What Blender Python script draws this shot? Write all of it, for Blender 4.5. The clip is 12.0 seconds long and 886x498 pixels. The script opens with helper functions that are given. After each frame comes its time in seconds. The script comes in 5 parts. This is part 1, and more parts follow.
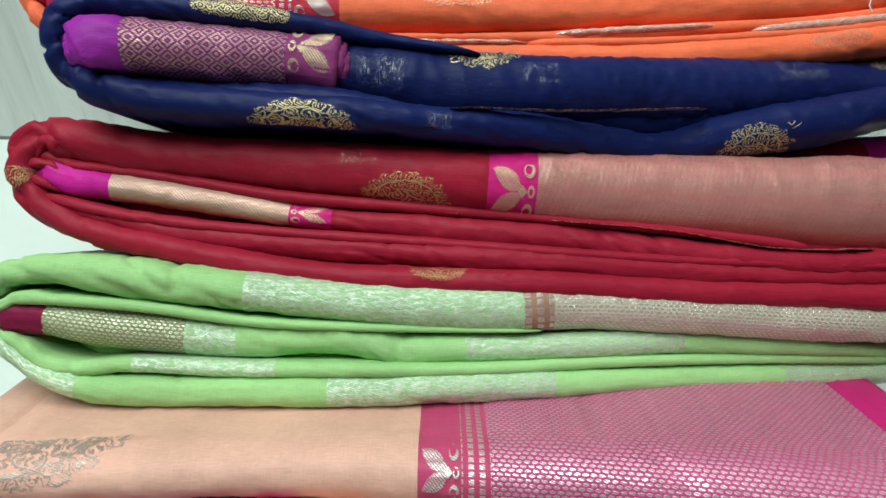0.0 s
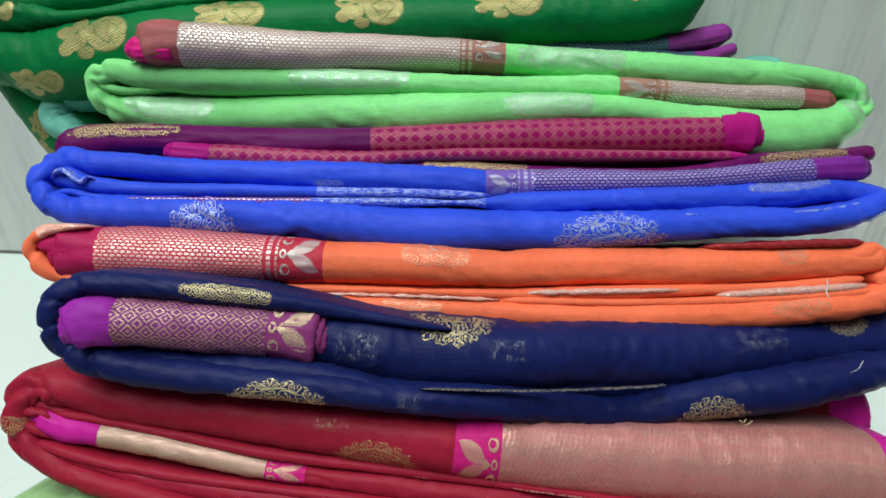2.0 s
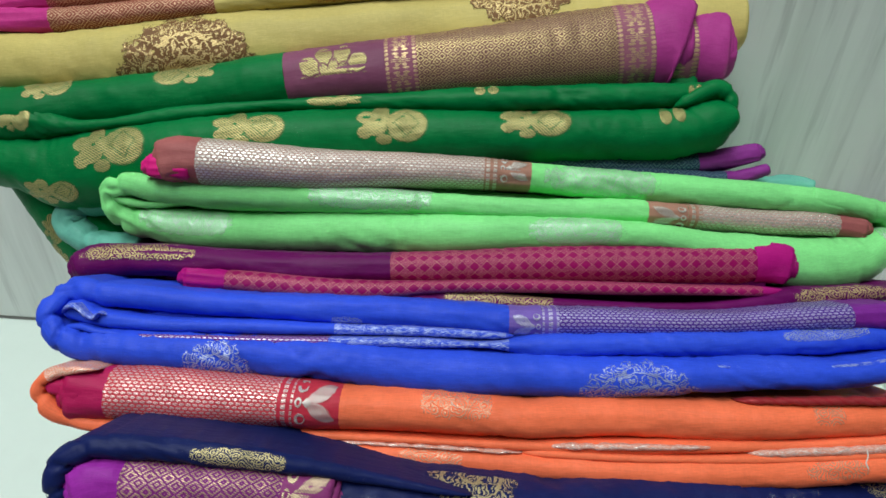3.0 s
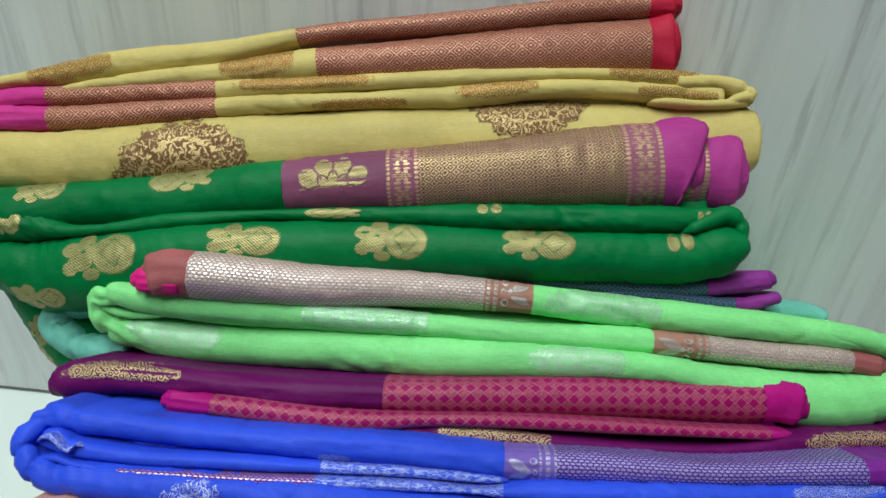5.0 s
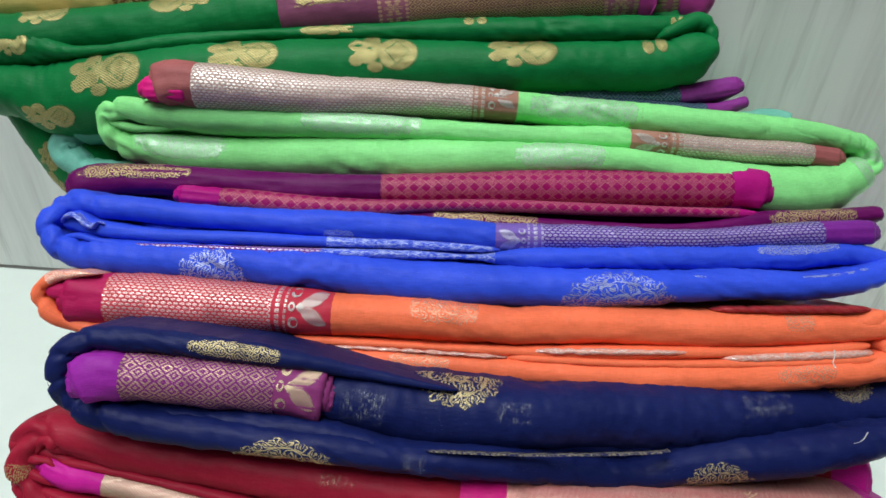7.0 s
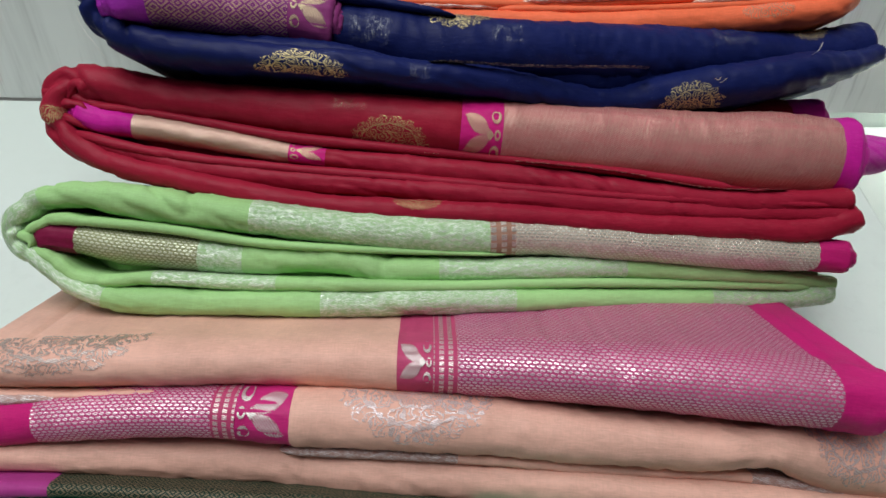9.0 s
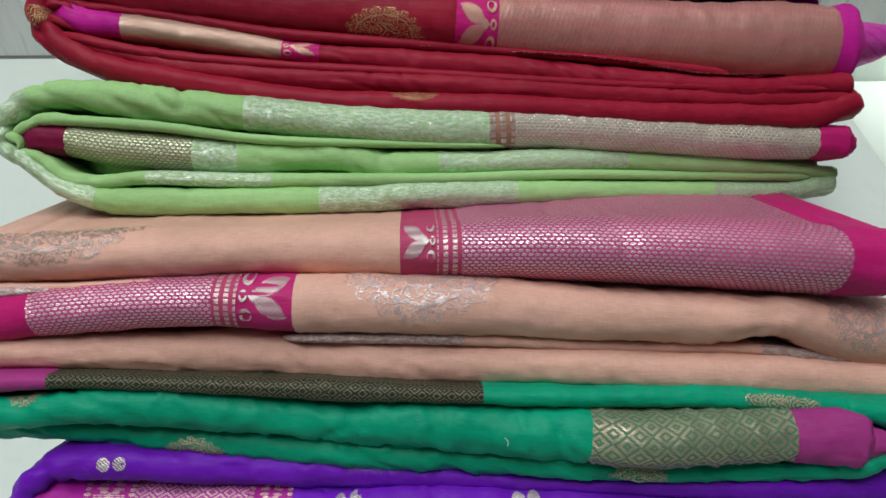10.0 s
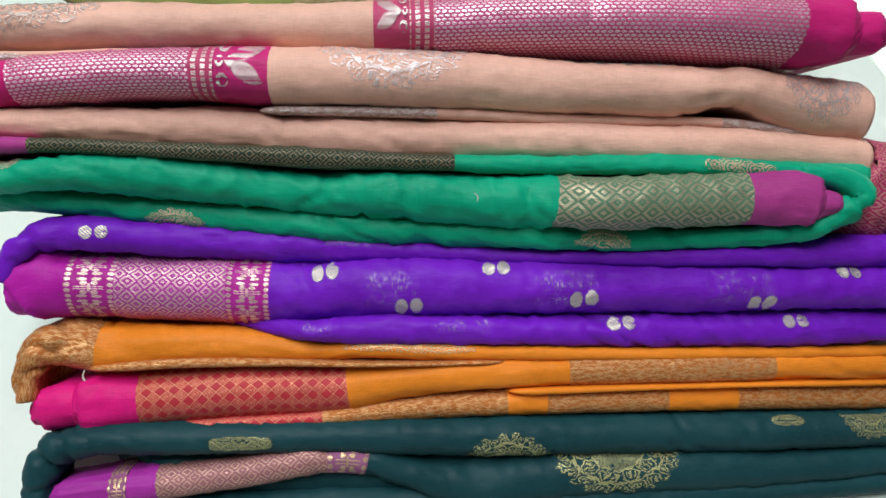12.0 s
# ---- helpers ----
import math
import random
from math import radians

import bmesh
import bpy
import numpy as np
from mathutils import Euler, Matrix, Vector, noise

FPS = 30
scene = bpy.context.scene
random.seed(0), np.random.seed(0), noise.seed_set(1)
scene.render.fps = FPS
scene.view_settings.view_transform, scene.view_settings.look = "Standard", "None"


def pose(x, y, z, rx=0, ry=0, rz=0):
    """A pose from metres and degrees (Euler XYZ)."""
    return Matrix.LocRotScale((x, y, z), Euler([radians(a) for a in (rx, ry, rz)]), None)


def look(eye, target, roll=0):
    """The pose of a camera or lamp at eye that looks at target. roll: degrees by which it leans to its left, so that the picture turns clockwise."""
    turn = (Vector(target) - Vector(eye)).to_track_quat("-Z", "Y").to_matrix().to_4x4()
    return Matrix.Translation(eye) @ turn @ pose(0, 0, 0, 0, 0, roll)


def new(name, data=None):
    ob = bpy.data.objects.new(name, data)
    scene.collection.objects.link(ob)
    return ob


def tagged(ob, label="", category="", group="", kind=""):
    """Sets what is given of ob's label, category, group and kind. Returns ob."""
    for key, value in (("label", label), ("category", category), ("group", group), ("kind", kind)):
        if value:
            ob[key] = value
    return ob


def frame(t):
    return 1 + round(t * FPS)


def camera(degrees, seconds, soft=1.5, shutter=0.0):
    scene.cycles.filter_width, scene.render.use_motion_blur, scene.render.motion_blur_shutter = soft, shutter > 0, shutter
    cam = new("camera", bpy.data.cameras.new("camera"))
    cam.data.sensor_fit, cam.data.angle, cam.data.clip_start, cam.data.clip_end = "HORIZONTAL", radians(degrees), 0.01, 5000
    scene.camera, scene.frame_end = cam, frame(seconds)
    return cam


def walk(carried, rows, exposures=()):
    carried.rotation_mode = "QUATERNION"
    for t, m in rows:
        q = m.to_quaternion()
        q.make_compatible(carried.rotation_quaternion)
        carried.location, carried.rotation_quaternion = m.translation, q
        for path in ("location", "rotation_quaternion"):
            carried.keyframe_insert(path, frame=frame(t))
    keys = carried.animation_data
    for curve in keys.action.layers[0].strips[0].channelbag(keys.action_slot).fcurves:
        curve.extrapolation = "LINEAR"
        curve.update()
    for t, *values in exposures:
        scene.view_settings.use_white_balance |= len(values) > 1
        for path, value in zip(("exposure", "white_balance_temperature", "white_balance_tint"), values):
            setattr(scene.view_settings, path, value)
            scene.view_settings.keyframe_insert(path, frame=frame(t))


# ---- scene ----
cam = camera(64.1, 12.0, soft=1.6)
METRES, EYE, TILT, LEAN, TURN = 0.62, 0.3946, -46.0, 0.0, 0.0
ROWS = [
    (0.0, 0.0, 0.0, 0.0, 0.0, 0.0, -0.0),
    (0.5, 0.0108, -0.0096, 0.0515, 0.4, -0.4, -0.46),
    (1.0, 0.0256, -0.0207, 0.0914, 0.64, -0.14, -0.86),
    (1.5, 0.0341, -0.0245, 0.1333, 0.76, 0.34, -1.45),
    (2.0, 0.0244, -0.0269, 0.1782, 0.86, 0.84, -2.23),
    (2.5, 0.0185, -0.0233, 0.2302, 1.08, 1.24, -2.92),
    (3.0, 0.0094, -0.0097, 0.2813, 1.61, 1.39, -3.57),
    (3.5, 0.0091, 0.0057, 0.3269, 2.03, 1.98, -4.19),
    (3.7, 0.0100, 0.0085, 0.3395, 2.06, 2.40, -4.44),
    (4.5, 0.0095, 0.0085, 0.3660, 2.02, 3.55, -5.28),
    (5.3, 0.0088, 0.0060, 0.3553, 1.90, 3.72, -5.60),
    (5.5, 0.008, 0.0045, 0.3487, 1.78, 3.73, -5.56),
    (6.0, 0.0065, 0.0056, 0.3196, 1.7, 2.96, -5.25),
    (6.5, 0.0103, -0.0097, 0.275, 1.24, 1.86, -4.6),
    (7.0, 0.0136, -0.0279, 0.2213, 0.68, 0.72, -3.88),
    (7.5, 0.0165, -0.0418, 0.1427, 0.23, -0.75, -3.12),
    (7.7, 0.0165, -0.0470, 0.1105, 0.05, -1.36, -2.80),
    (8.5, 0.0090, -0.0680, 0.0060, -0.79, -1.55, -1.62),
    (9.3, 0.0015, -0.0800, -0.0646, -1.63, -0.76, -0.28),
    (9.5, -0.0011, -0.0793, -0.0803, -1.83, -0.76, 0.07),
    (10.0, -0.0045, -0.0712, -0.1228, -2.29, -0.96, 0.97),
    (10.5, -0.0063, -0.08, -0.16, -2.6, -1.81, 1.42),
    (11.0, -0.0046, -0.0915, -0.1932, -3.06, -2.52, 1.48),
    (11.5, 0.001, -0.0959, -0.2268, -3.53, -3.11, 1.34),
    (12.0, -0.0001, -0.0922, -0.2551, -3.6, -3.68, 1.05),
]
walk(cam, [(t, pose(0, 0, EYE, TILT, LEAN, TURN) @ pose(METRES * x, METRES * y, METRES * z, 90 + pitch, roll, yaw)) for t, x, y, z, yaw, pitch, roll in ROWS],
     exposures=[(0.0, 0.34, 6400, -4), (1.0, 0.40, 6300, 4), (2.0, 0.25, 6400, 2), (3.0, 0.10, 6400, 0), (3.5, 0.04, 6300, -1), (5.5, 0.15, 6250, 2), (6.5, 0.12, 6400, 3),
                (7.5, 0.35, 6500, 10), (9.5, -0.1, 6500, 10), (10.5, -0.12, 6500, 6), (11.5, 0.02, 6500, 8), (12.0, 0.35, 6500, 8)])

# ---- light: unseen shop ceiling panels, an added front fill, and a lamp added over the bench ----
world = bpy.data.worlds.new("shop")
world.use_nodes = True
world.node_tree.nodes["Background"].inputs[0].default_value = (0.9, 0.95, 1.0, 1)
world.node_tree.nodes["Background"].inputs[1].default_value = 0.04
scene.world = world


def area_lamp(name, m, sx, sy, watts, colour):
    data = bpy.data.lights.new(name, "AREA")
    data.shape, data.size, data.size_y, data.energy, data.color = "RECTANGLE", sx, sy, watts, colour
    ob = new(name, data)
    ob.matrix_world = m
    return ob


area_lamp("overhead_light", look((-0.45, 0.22, 2.5), (0, 0.2, 0.2)), 1.7, 0.85, 53, (0.97, 0.99, 1.0))
# weak fill from behind the camera, added to lift the shaded fronts
area_lamp("overhead_light", look((-0.6, -0.9, 2.5), (0, 0.2, 0.2)), 1.4, 0.7, 3.2, (0.97, 0.99, 1.0))
# added out of view to burn out the white bench beyond the table
bench_lamp = area_lamp("added_bench_light", pose(1.15, 0.55, 0.6, 0, 0, 0), 0.7, 0.45, 16, (1.0, 1.0, 0.97))
bench_lamp.data.spread = radians(60)

# ---- materials ----
LINKS = {}


class Nodes:
    """A short hand for building a node material."""

    def __init__(self, name):
        self.mat = bpy.data.materials.new(name)
        self.mat.use_nodes = True
        self.tree = self.mat.node_tree
        self.bsdf = self.tree.nodes["Principled BSDF"]

    def put(self, socket, value):
        if hasattr(value, "is_output"):
            self.tree.links.new(value, socket)
        else:
            socket.default_value = value

    def node(self, kind, *values, **settings):
        n = self.tree.nodes.new(kind)
        for key, value in settings.items():
            setattr(n, key, value)
        for socket, value in zip(n.inputs, values):
            if value is not None:
                self.put(socket, value)
        return n

    def math(self, op, a, b=0.0, c=0.0, clamp=False):
        return self.node("ShaderNodeMath", a, b, c, operation=op, use_clamp=clamp).outputs[0]

    def noise(self, vector, scale, detail=3.0, rough=0.5):
        n = self.node("ShaderNodeTexNoise")
        self.put(n.inputs["Vector"], vector)
        n.inputs["Scale"].default_value, n.inputs["Detail"].default_value, n.inputs["Roughness"].default_value = scale, detail, rough
        return n.outputs[0]

    def ramp(self, value, lo, hi):
        n = self.node("ShaderNodeMapRange")
        n.interpolation_type = "SMOOTHSTEP"
        for key, v in (("Value", value), ("From Min", lo), ("From Max", hi)):
            self.put(n.inputs[key], v)
        return n.outputs[0]

    def mix(self, factor, a, b):
        n = self.node("ShaderNodeMix", data_type="RGBA")
        self.put(n.inputs[0], factor)
        self.put(n.inputs[6], a)
        self.put(n.inputs[7], b)
        return n.outputs[2]

    def bump(self, height, strength, distance):
        n = self.node("ShaderNodeBump")
        n.inputs["Strength"].default_value, n.inputs["Distance"].default_value = strength, distance
        self.put(n.inputs["Height"], height)
        self.tree.links.new(n.outputs[0], self.bsdf.inputs["Normal"])


def rgb(c, k=1.0):
    return (c[0] * k, c[1] * k, c[2] * k, 1.0)


ZARI = 0.9   # how metallic the thread is
GOLD, SILVER, COPPER, ROSE = (0.78, 0.60, 0.28), (0.80, 0.80, 0.76), (0.62, 0.36, 0.18), (0.80, 0.58, 0.42)


def threads_of(n, uv, u, v):
    """Grain shared by all the silk: fibre along and across, slubs, blots and stray glints."""
    def grain(sx, sy, detail, rough):
        return n.noise(n.node("ShaderNodeVectorMath", uv, (sx, sy, 1.0), operation="MULTIPLY").outputs[0], 1.0, detail, rough)
    return grain(0.22, 1.5, 3.0, 0.65), grain(1.4, 0.2, 2.0, 0.6), grain


def stitches(n, u, v):
    """The short slanting floats of metal thread."""
    return n.ramp(n.math("SINE", n.math("MULTIPLY", n.math("ADD", v, n.math("MULTIPLY", u, 0.35)), 7.5)), -1.3, 0.1)


def weave(name, base, thread=None, pattern="", size=4.0, cover=1.0):
    """Silk cloth; with a thread colour, a zari pattern is woven into it. The map counts millimetres along and across the cloth."""
    n = Nodes(name)
    uv = n.node("ShaderNodeUVMap", uv_map="cloth").outputs[0]
    sep = n.node("ShaderNodeSeparateXYZ", uv)
    u, v = sep.outputs[0], sep.outputs[1]
    place = n.node("ShaderNodeTexCoord").outputs["Object"]
    blot = n.noise(place, 22.0, 4.0, 0.6)
    fibre, cross, grain = threads_of(n, uv, u, v)
    tone = n.math("ADD", n.math("MULTIPLY", blot, 0.5), n.math("ADD", n.math("MULTIPLY", fibre, 0.34), n.math("MULTIPLY", cross, 0.16)))
    colour = n.mix(n.ramp(tone, 0.36, 0.64), rgb(base, 0.85), rgb([min(1, c * 1.1 + 0.003) for c in base]))
    slub, patchy, spark = grain(0.16, 2.4, 3.0, 0.7), grain(0.03, 0.05, 3.0, 0.6), grain(0.7, 1.9, 2.0, 0.7)
    shot = n.math("MULTIPLY", n.ramp(slub, 0.46, 0.72), n.ramp(patchy, 0.38, 0.68))
    grey = sum(base) / 3
    colour = n.mix(n.math("MULTIPLY", shot, 0.38), colour, rgb([min(1, c * 1.0 + grey * 0.2 + 0.008) for c in base]))
    glint = n.math("MULTIPLY", n.ramp(spark, 0.64, 0.74), n.ramp(patchy, 0.48, 0.64))                  # stray metal threads, their sparkle also lightened into the colour
    colour = n.mix(n.math("MULTIPLY", glint, 0.55), colour, rgb([min(1, c * 0.8 + 0.22) for c in base]))
    height = n.math("ADD", n.math("MULTIPLY", fibre, 0.5), n.math("MULTIPLY", cross, 0.3))
    bs = n.bsdf.inputs
    bs["Roughness"].default_value, bs["Sheen Weight"].default_value, bs["Sheen Roughness"].default_value = 0.5, 0.01, 0.35
    bs["Specular IOR Level"].default_value = 0.14
    n.put(bs["Metallic"], n.math("MULTIPLY", glint, 0.5))
    if thread:
        def cell(x, s, shift=0.0):
            return n.math("SUBTRACT", n.math("FRACT", n.math("ADD", n.math("DIVIDE", x, s), shift)), 0.5)
        if pattern == "honey":
            row = n.math("FLOOR", n.math("DIVIDE", v, size * 0.58))
            shift = n.math("MULTIPLY", n.math("MODULO", n.math("ADD", row, 100.0), 2.0), 0.5)
            a, b = cell(u, size, shift), cell(v, size * 0.58)
            r = n.math("ADD", n.math("MULTIPLY", n.math("MULTIPLY", a, a), 4.6), n.math("MULTIPLY", n.math("MULTIPLY", b, b), 6.0))
            mask = n.ramp(r, 1.0, 0.5)
        elif pattern in ("diamond", "lattice", "trellis"):
            a, b = n.math("ABSOLUTE", cell(u, size)), n.math("ABSOLUTE", cell(v, size * 0.86))
            away = n.math("ADD", a, b)
            if pattern == "diamond":
                mask = n.ramp(n.math("SINE", n.math("MULTIPLY_ADD", away, 18.85, 0.6)), -0.45, 0.25)
            else:                                                                           # thin double trellis with a star in each mesh
                off = n.math("ABSOLUTE", n.math("SUBTRACT", away, 0.5))
                trellis = n.ramp(off, 0.07, 0.03)
                inner = n.ramp(n.math("ABSOLUTE", n.math("SUBTRACT", off, 0.22) if pattern == "lattice" else n.math("SUBTRACT", away, 0.28)), 0.06, 0.02)
                star = n.ramp(off, 0.38, 0.42) if pattern == "lattice" else n.ramp(away, 0.15, 0.09)
                mask = n.math("MAXIMUM", n.math("MAXIMUM", trellis, inner), star)
        elif pattern == "twill":
            mask = n.ramp(n.math("SINE", n.math("DIVIDE", n.math("ADD", u, n.math("MULTIPLY", v, 1.3)), size * 0.16)), -1.5, 0.1)
        elif pattern == "chevron":
            zig = n.math("MULTIPLY", n.math("ABSOLUTE", cell(u, size)), size * 1.1)
            lines = n.ramp(n.math("SINE", n.math("MULTIPLY", n.math("ADD", v, zig), 4.6)), -0.9, 0.3)
            bloom = n.ramp(n.noise(uv, 0.32, 3.0, 0.6), 0.34, 0.56)
            mask = n.math("MULTIPLY", lines, n.math("MULTIPLY_ADD", bloom, 0.55, 0.45))
        elif pattern == "glitter":                                                          # crinkled floats that catch the light here and there
            flow = n.noise(n.node("ShaderNodeVectorMath", uv, (0.28, 0.75, 1.0), operation="MULTIPLY").outputs[0], 1.0, 4.0, 0.7)
            mask = n.math("MULTIPLY_ADD", n.ramp(flow, 0.44, 0.56), 0.75, n.math("MULTIPLY", n.ramp(spark, 0.5, 0.6), 0.25))
            height = n.math("ADD", height, n.math("MULTIPLY", flow, 5.0))
        elif pattern == "bands":
            a = n.math("SINE", n.math("DIVIDE", u, size * 0.16))
            b = n.math("SINE", n.math("DIVIDE", v, size * 0.11))
            mask = n.math("MULTIPLY", n.ramp(a, -0.3, 0.2), n.ramp(b, -0.9, -0.2))
        elif pattern == "ornament":                                                        # beads down both sides, paired petals and bars between
            x = n.math("MULTIPLY_ADD", n.node("ShaderNodeSeparateXYZ", n.node("ShaderNodeUVMap", uv_map="rim").outputs[0]).outputs[0], 2.0, -1.0)
            ax, c = n.math("ABSOLUTE", x), cell(v, size * 2.2)
            ac = n.math("ABSOLUTE", c)

            def blob(px, py, p0, q0, rx, ry):
                dx, dy = n.math("DIVIDE", n.math("SUBTRACT", px, p0), rx), n.math("DIVIDE", n.math("SUBTRACT", py, q0), ry)
                return n.ramp(n.math("ADD", n.math("MULTIPLY", dx, dx), n.math("MULTIPLY", dy, dy)), 1.15, 0.8)
            beads = blob(ax, n.math("ABSOLUTE", cell(v, size * 0.55)), 0.86, 0.0, 0.13, 0.36)
            petals = n.math("MAXIMUM", blob(ax, ac, 0.30, 0.13, 0.22, 0.075), blob(ax, ac, 0.22, 0.30, 0.15, 0.09))
            bars = n.math("MULTIPLY", n.ramp(ax, 0.64, 0.58), n.ramp(n.math("ABSOLUTE", n.math("SUBTRACT", ac, 0.45)), 0.03, 0.015))
            stem = n.math("MULTIPLY", n.ramp(ax, 0.07, 0.04), n.ramp(ac, 0.3, 0.34))
            mask = n.math("MAXIMUM", n.math("MAXIMUM", beads, petals), n.math("MAXIMUM", bars, stem))
        else:
            mask = curls(n, uv, size)
        if pattern in ("twill", "diamond"):                                    # zari cover varies by rows, which puts bands of shine into the border
            rows = grain(0.004, 0.11, 2.0, 0.5)
            mask = n.math("MULTIPLY", mask, n.math("MULTIPLY_ADD", n.ramp(rows, 0.36, 0.6), 0.3, 0.7))
        wear = n.ramp(n.noise(uv, 0.55, 4.0, 0.7), 0.33, 0.5)
        mask = n.math("MULTIPLY", n.math("MULTIPLY", mask, n.math("MULTIPLY_ADD", wear, 0.4, 0.6)), n.math("MULTIPLY", stitches(n, u, v), cover))
        colour = n.mix(mask, colour, n.mix(n.noise(uv, 0.9, 2.0), rgb(thread, 0.8), rgb(thread, 1.1)))
        n.put(bs["Metallic"], n.math("MULTIPLY", mask, ZARI))
        n.put(bs["Roughness"], n.math("MULTIPLY_ADD", mask, -0.2, 0.5))
        height = n.math("ADD", height, n.math("MULTIPLY", mask, 2.2))
    n.put(bs["Base Color"], colour)
    pucker = grain(0.05, 0.22, 4.0, 0.6)
    n.bump(n.math("ADD", height, n.math("MULTIPLY", pucker, 4.0)), 0.36, 0.0003)
    return n.mat


def curls(n, uv, size):
    """Scrolls and small blossoms, closely packed."""
    warp = n.node("ShaderNodeVectorMath", uv, n.node("ShaderNodeVectorMath", n.node("ShaderNodeTexNoise", uv, None, 0.22).outputs[1], (size * 0.5,) * 3, operation="MULTIPLY").outputs[0], operation="ADD").outputs[0]
    vor = n.node("ShaderNodeTexVoronoi", warp, None, 1.0 / size, voronoi_dimensions="2D")
    return n.ramp(n.math("SINE", n.math("MULTIPLY", vor.outputs["Distance"], 24.0)), -0.35, 0.25)


def motif_weave(name, thread, shape, cover=1.0, size=3.0):
    """A figure of metal thread woven into the silk: the map "rim" runs from -1 to 1 across it, and the cloth shows wherever it has no thread."""
    n = Nodes(name)
    m = n.math
    uv = n.node("ShaderNodeUVMap", uv_map="cloth").outputs[0]
    sep = n.node("ShaderNodeSeparateXYZ", uv)
    u, v = sep.outputs[0], sep.outputs[1]
    loc = n.node("ShaderNodeSeparateXYZ", n.node("ShaderNodeUVMap", uv_map="rim").outputs[0])
    x, y = loc.outputs[0], loc.outputs[1]
    rag = m("MULTIPLY", m("SUBTRACT", n.noise(uv, 0.7, 3.0, 0.6), 0.5), 0.16)

    def disc_at(p, q, rx, ry, soft=0.2):
        dx, dy = m("DIVIDE", m("SUBTRACT", x, p), rx), m("DIVIDE", m("SUBTRACT", y, q), ry)
        return n.ramp(m("ADD", m("MULTIPLY", dx, dx), m("MULTIPLY", dy, dy)), 1.0 + soft, 1.0 - soft)

    def line(value, middle, half):
        return n.ramp(m("ABSOLUTE", m("SUBTRACT", value, middle)), half * 1.4, half * 0.6)

    def union(*masks):
        out = masks[0]
        for k in masks[1:]:
            out = m("MAXIMUM", out, k)
        return out

    if shape in ("medallion", "ground"):                                # half of a round figure: scallops, a ring of blossoms and a scrolled heart
        sway = n.node("ShaderNodeSeparateXYZ", n.node("ShaderNodeTexNoise", uv, None, 0.3, 2.0).outputs[1])
        x = m("MULTIPLY_ADD", m("SUBTRACT", sway.outputs[0], 0.5), 0.22, x)
        h = m("MULTIPLY_ADD", m("SUBTRACT", sway.outputs[1], 0.5), 0.22, m("MULTIPLY_ADD", y, 0.5, 0.5))
        r = m("SQRT", m("ADD", m("MULTIPLY", x, x), m("MULTIPLY", h, h)))
        turn = m("ARCTAN2", h, x)
        edge = n.ramp(m("ADD", r, m("MULTIPLY_ADD", m("COSINE", m("MULTIPLY", turn, 18.0)), -0.035, rag)), 0.96, 0.90)
        if shape == "ground":
            mask = edge
        else:
            def ring(count, at, wide, flip):
                c = m("SUBTRACT", m("FRACT", m("ADD", m("MULTIPLY", turn, count / math.pi), flip)), 0.5)
                d = m("SQRT", m("ADD", m("MULTIPLY", m("MULTIPLY", c, c), 4.4), m("POWER", m("ABSOLUTE", m("DIVIDE", m("SUBTRACT", r, at), wide)), 2.0)))
                petal = n.ramp(m("SINE", m("MULTIPLY", m("ADD", c, m("MULTIPLY", r, 1.5)), 26.0)), -0.5, 0.3)
                return union(line(d, 0.86, 0.10), m("MULTIPLY", n.ramp(d, 0.62, 0.5), petal))
            heart = m("MULTIPLY", n.ramp(r, 0.40, 0.36), curls(n, uv, size * 1.3))
            mask = union(ring(9, 0.82, 0.13, 0.0), ring(5, 0.54, 0.14, 0.5), heart, line(r, 0.69, 0.02), line(r, 0.40, 0.02), line(r, 0.95, 0.02))
            mask = m("MULTIPLY", mask, edge)
    elif shape == "lace":                                               # a long block of scrolls with waved edges
        reach = m("ADD", m("POWER", m("ABSOLUTE", x), 3.0), m("POWER", m("ABSOLUTE", y), 3.0))
        edge = n.ramp(m("ADD", reach, m("MULTIPLY_ADD", m("SINE", m("MULTIPLY", u, 1.1)), 0.12, m("MULTIPLY", rag, 3.0))), 0.95, 0.7)
        wave = m("SUBTRACT", y, m("MULTIPLY", m("SINE", m("MULTIPLY", u, 0.7)), 0.35))
        mask = m("MULTIPLY", edge, union(curls(n, uv, size), line(wave, 0.0, 0.07), line(wave, 0.55, 0.05)))
    elif shape == "sprig":                                              # a plump bud with leaves beside it
        veins = m("MULTIPLY_ADD", n.ramp(m("SINE", m("MULTIPLY", m("ADD", u, m("MULTIPLY", v, 1.2)), 3.4)), -0.8, -0.1), 0.72, 0.28)
        bud = m("MULTIPLY", disc_at(0.42, -0.05, 0.55, 0.80), m("SUBTRACT", 1.0, m("MULTIPLY", 0.4, line(m("ADD", m("ABSOLUTE", m("SUBTRACT", x, 0.42)), m("MULTIPLY", m("ABSOLUTE", y), 0.6)), 0.34, 0.035))))
        leaves = union(disc_at(-0.30, 0.58, 0.24, 0.38), disc_at(-0.66, 0.30, 0.28, 0.34), disc_at(-0.44, -0.22, 0.34, 0.34), disc_at(-0.10, 0.18, 0.2, 0.3), disc_at(-0.72, -0.42, 0.2, 0.26), disc_at(-0.2, -0.72, 0.22, 0.24))
        mask = m("MULTIPLY", union(bud, leaves), veins)
    elif shape == "lotus":                                              # an open blossom in two tiers of petals
        h = m("MULTIPLY_ADD", y, 0.5, 0.5)
        r, turn = m("SQRT", m("ADD", m("MULTIPLY", x, x), m("MULTIPLY", h, h))), m("ARCTAN2", h, x)
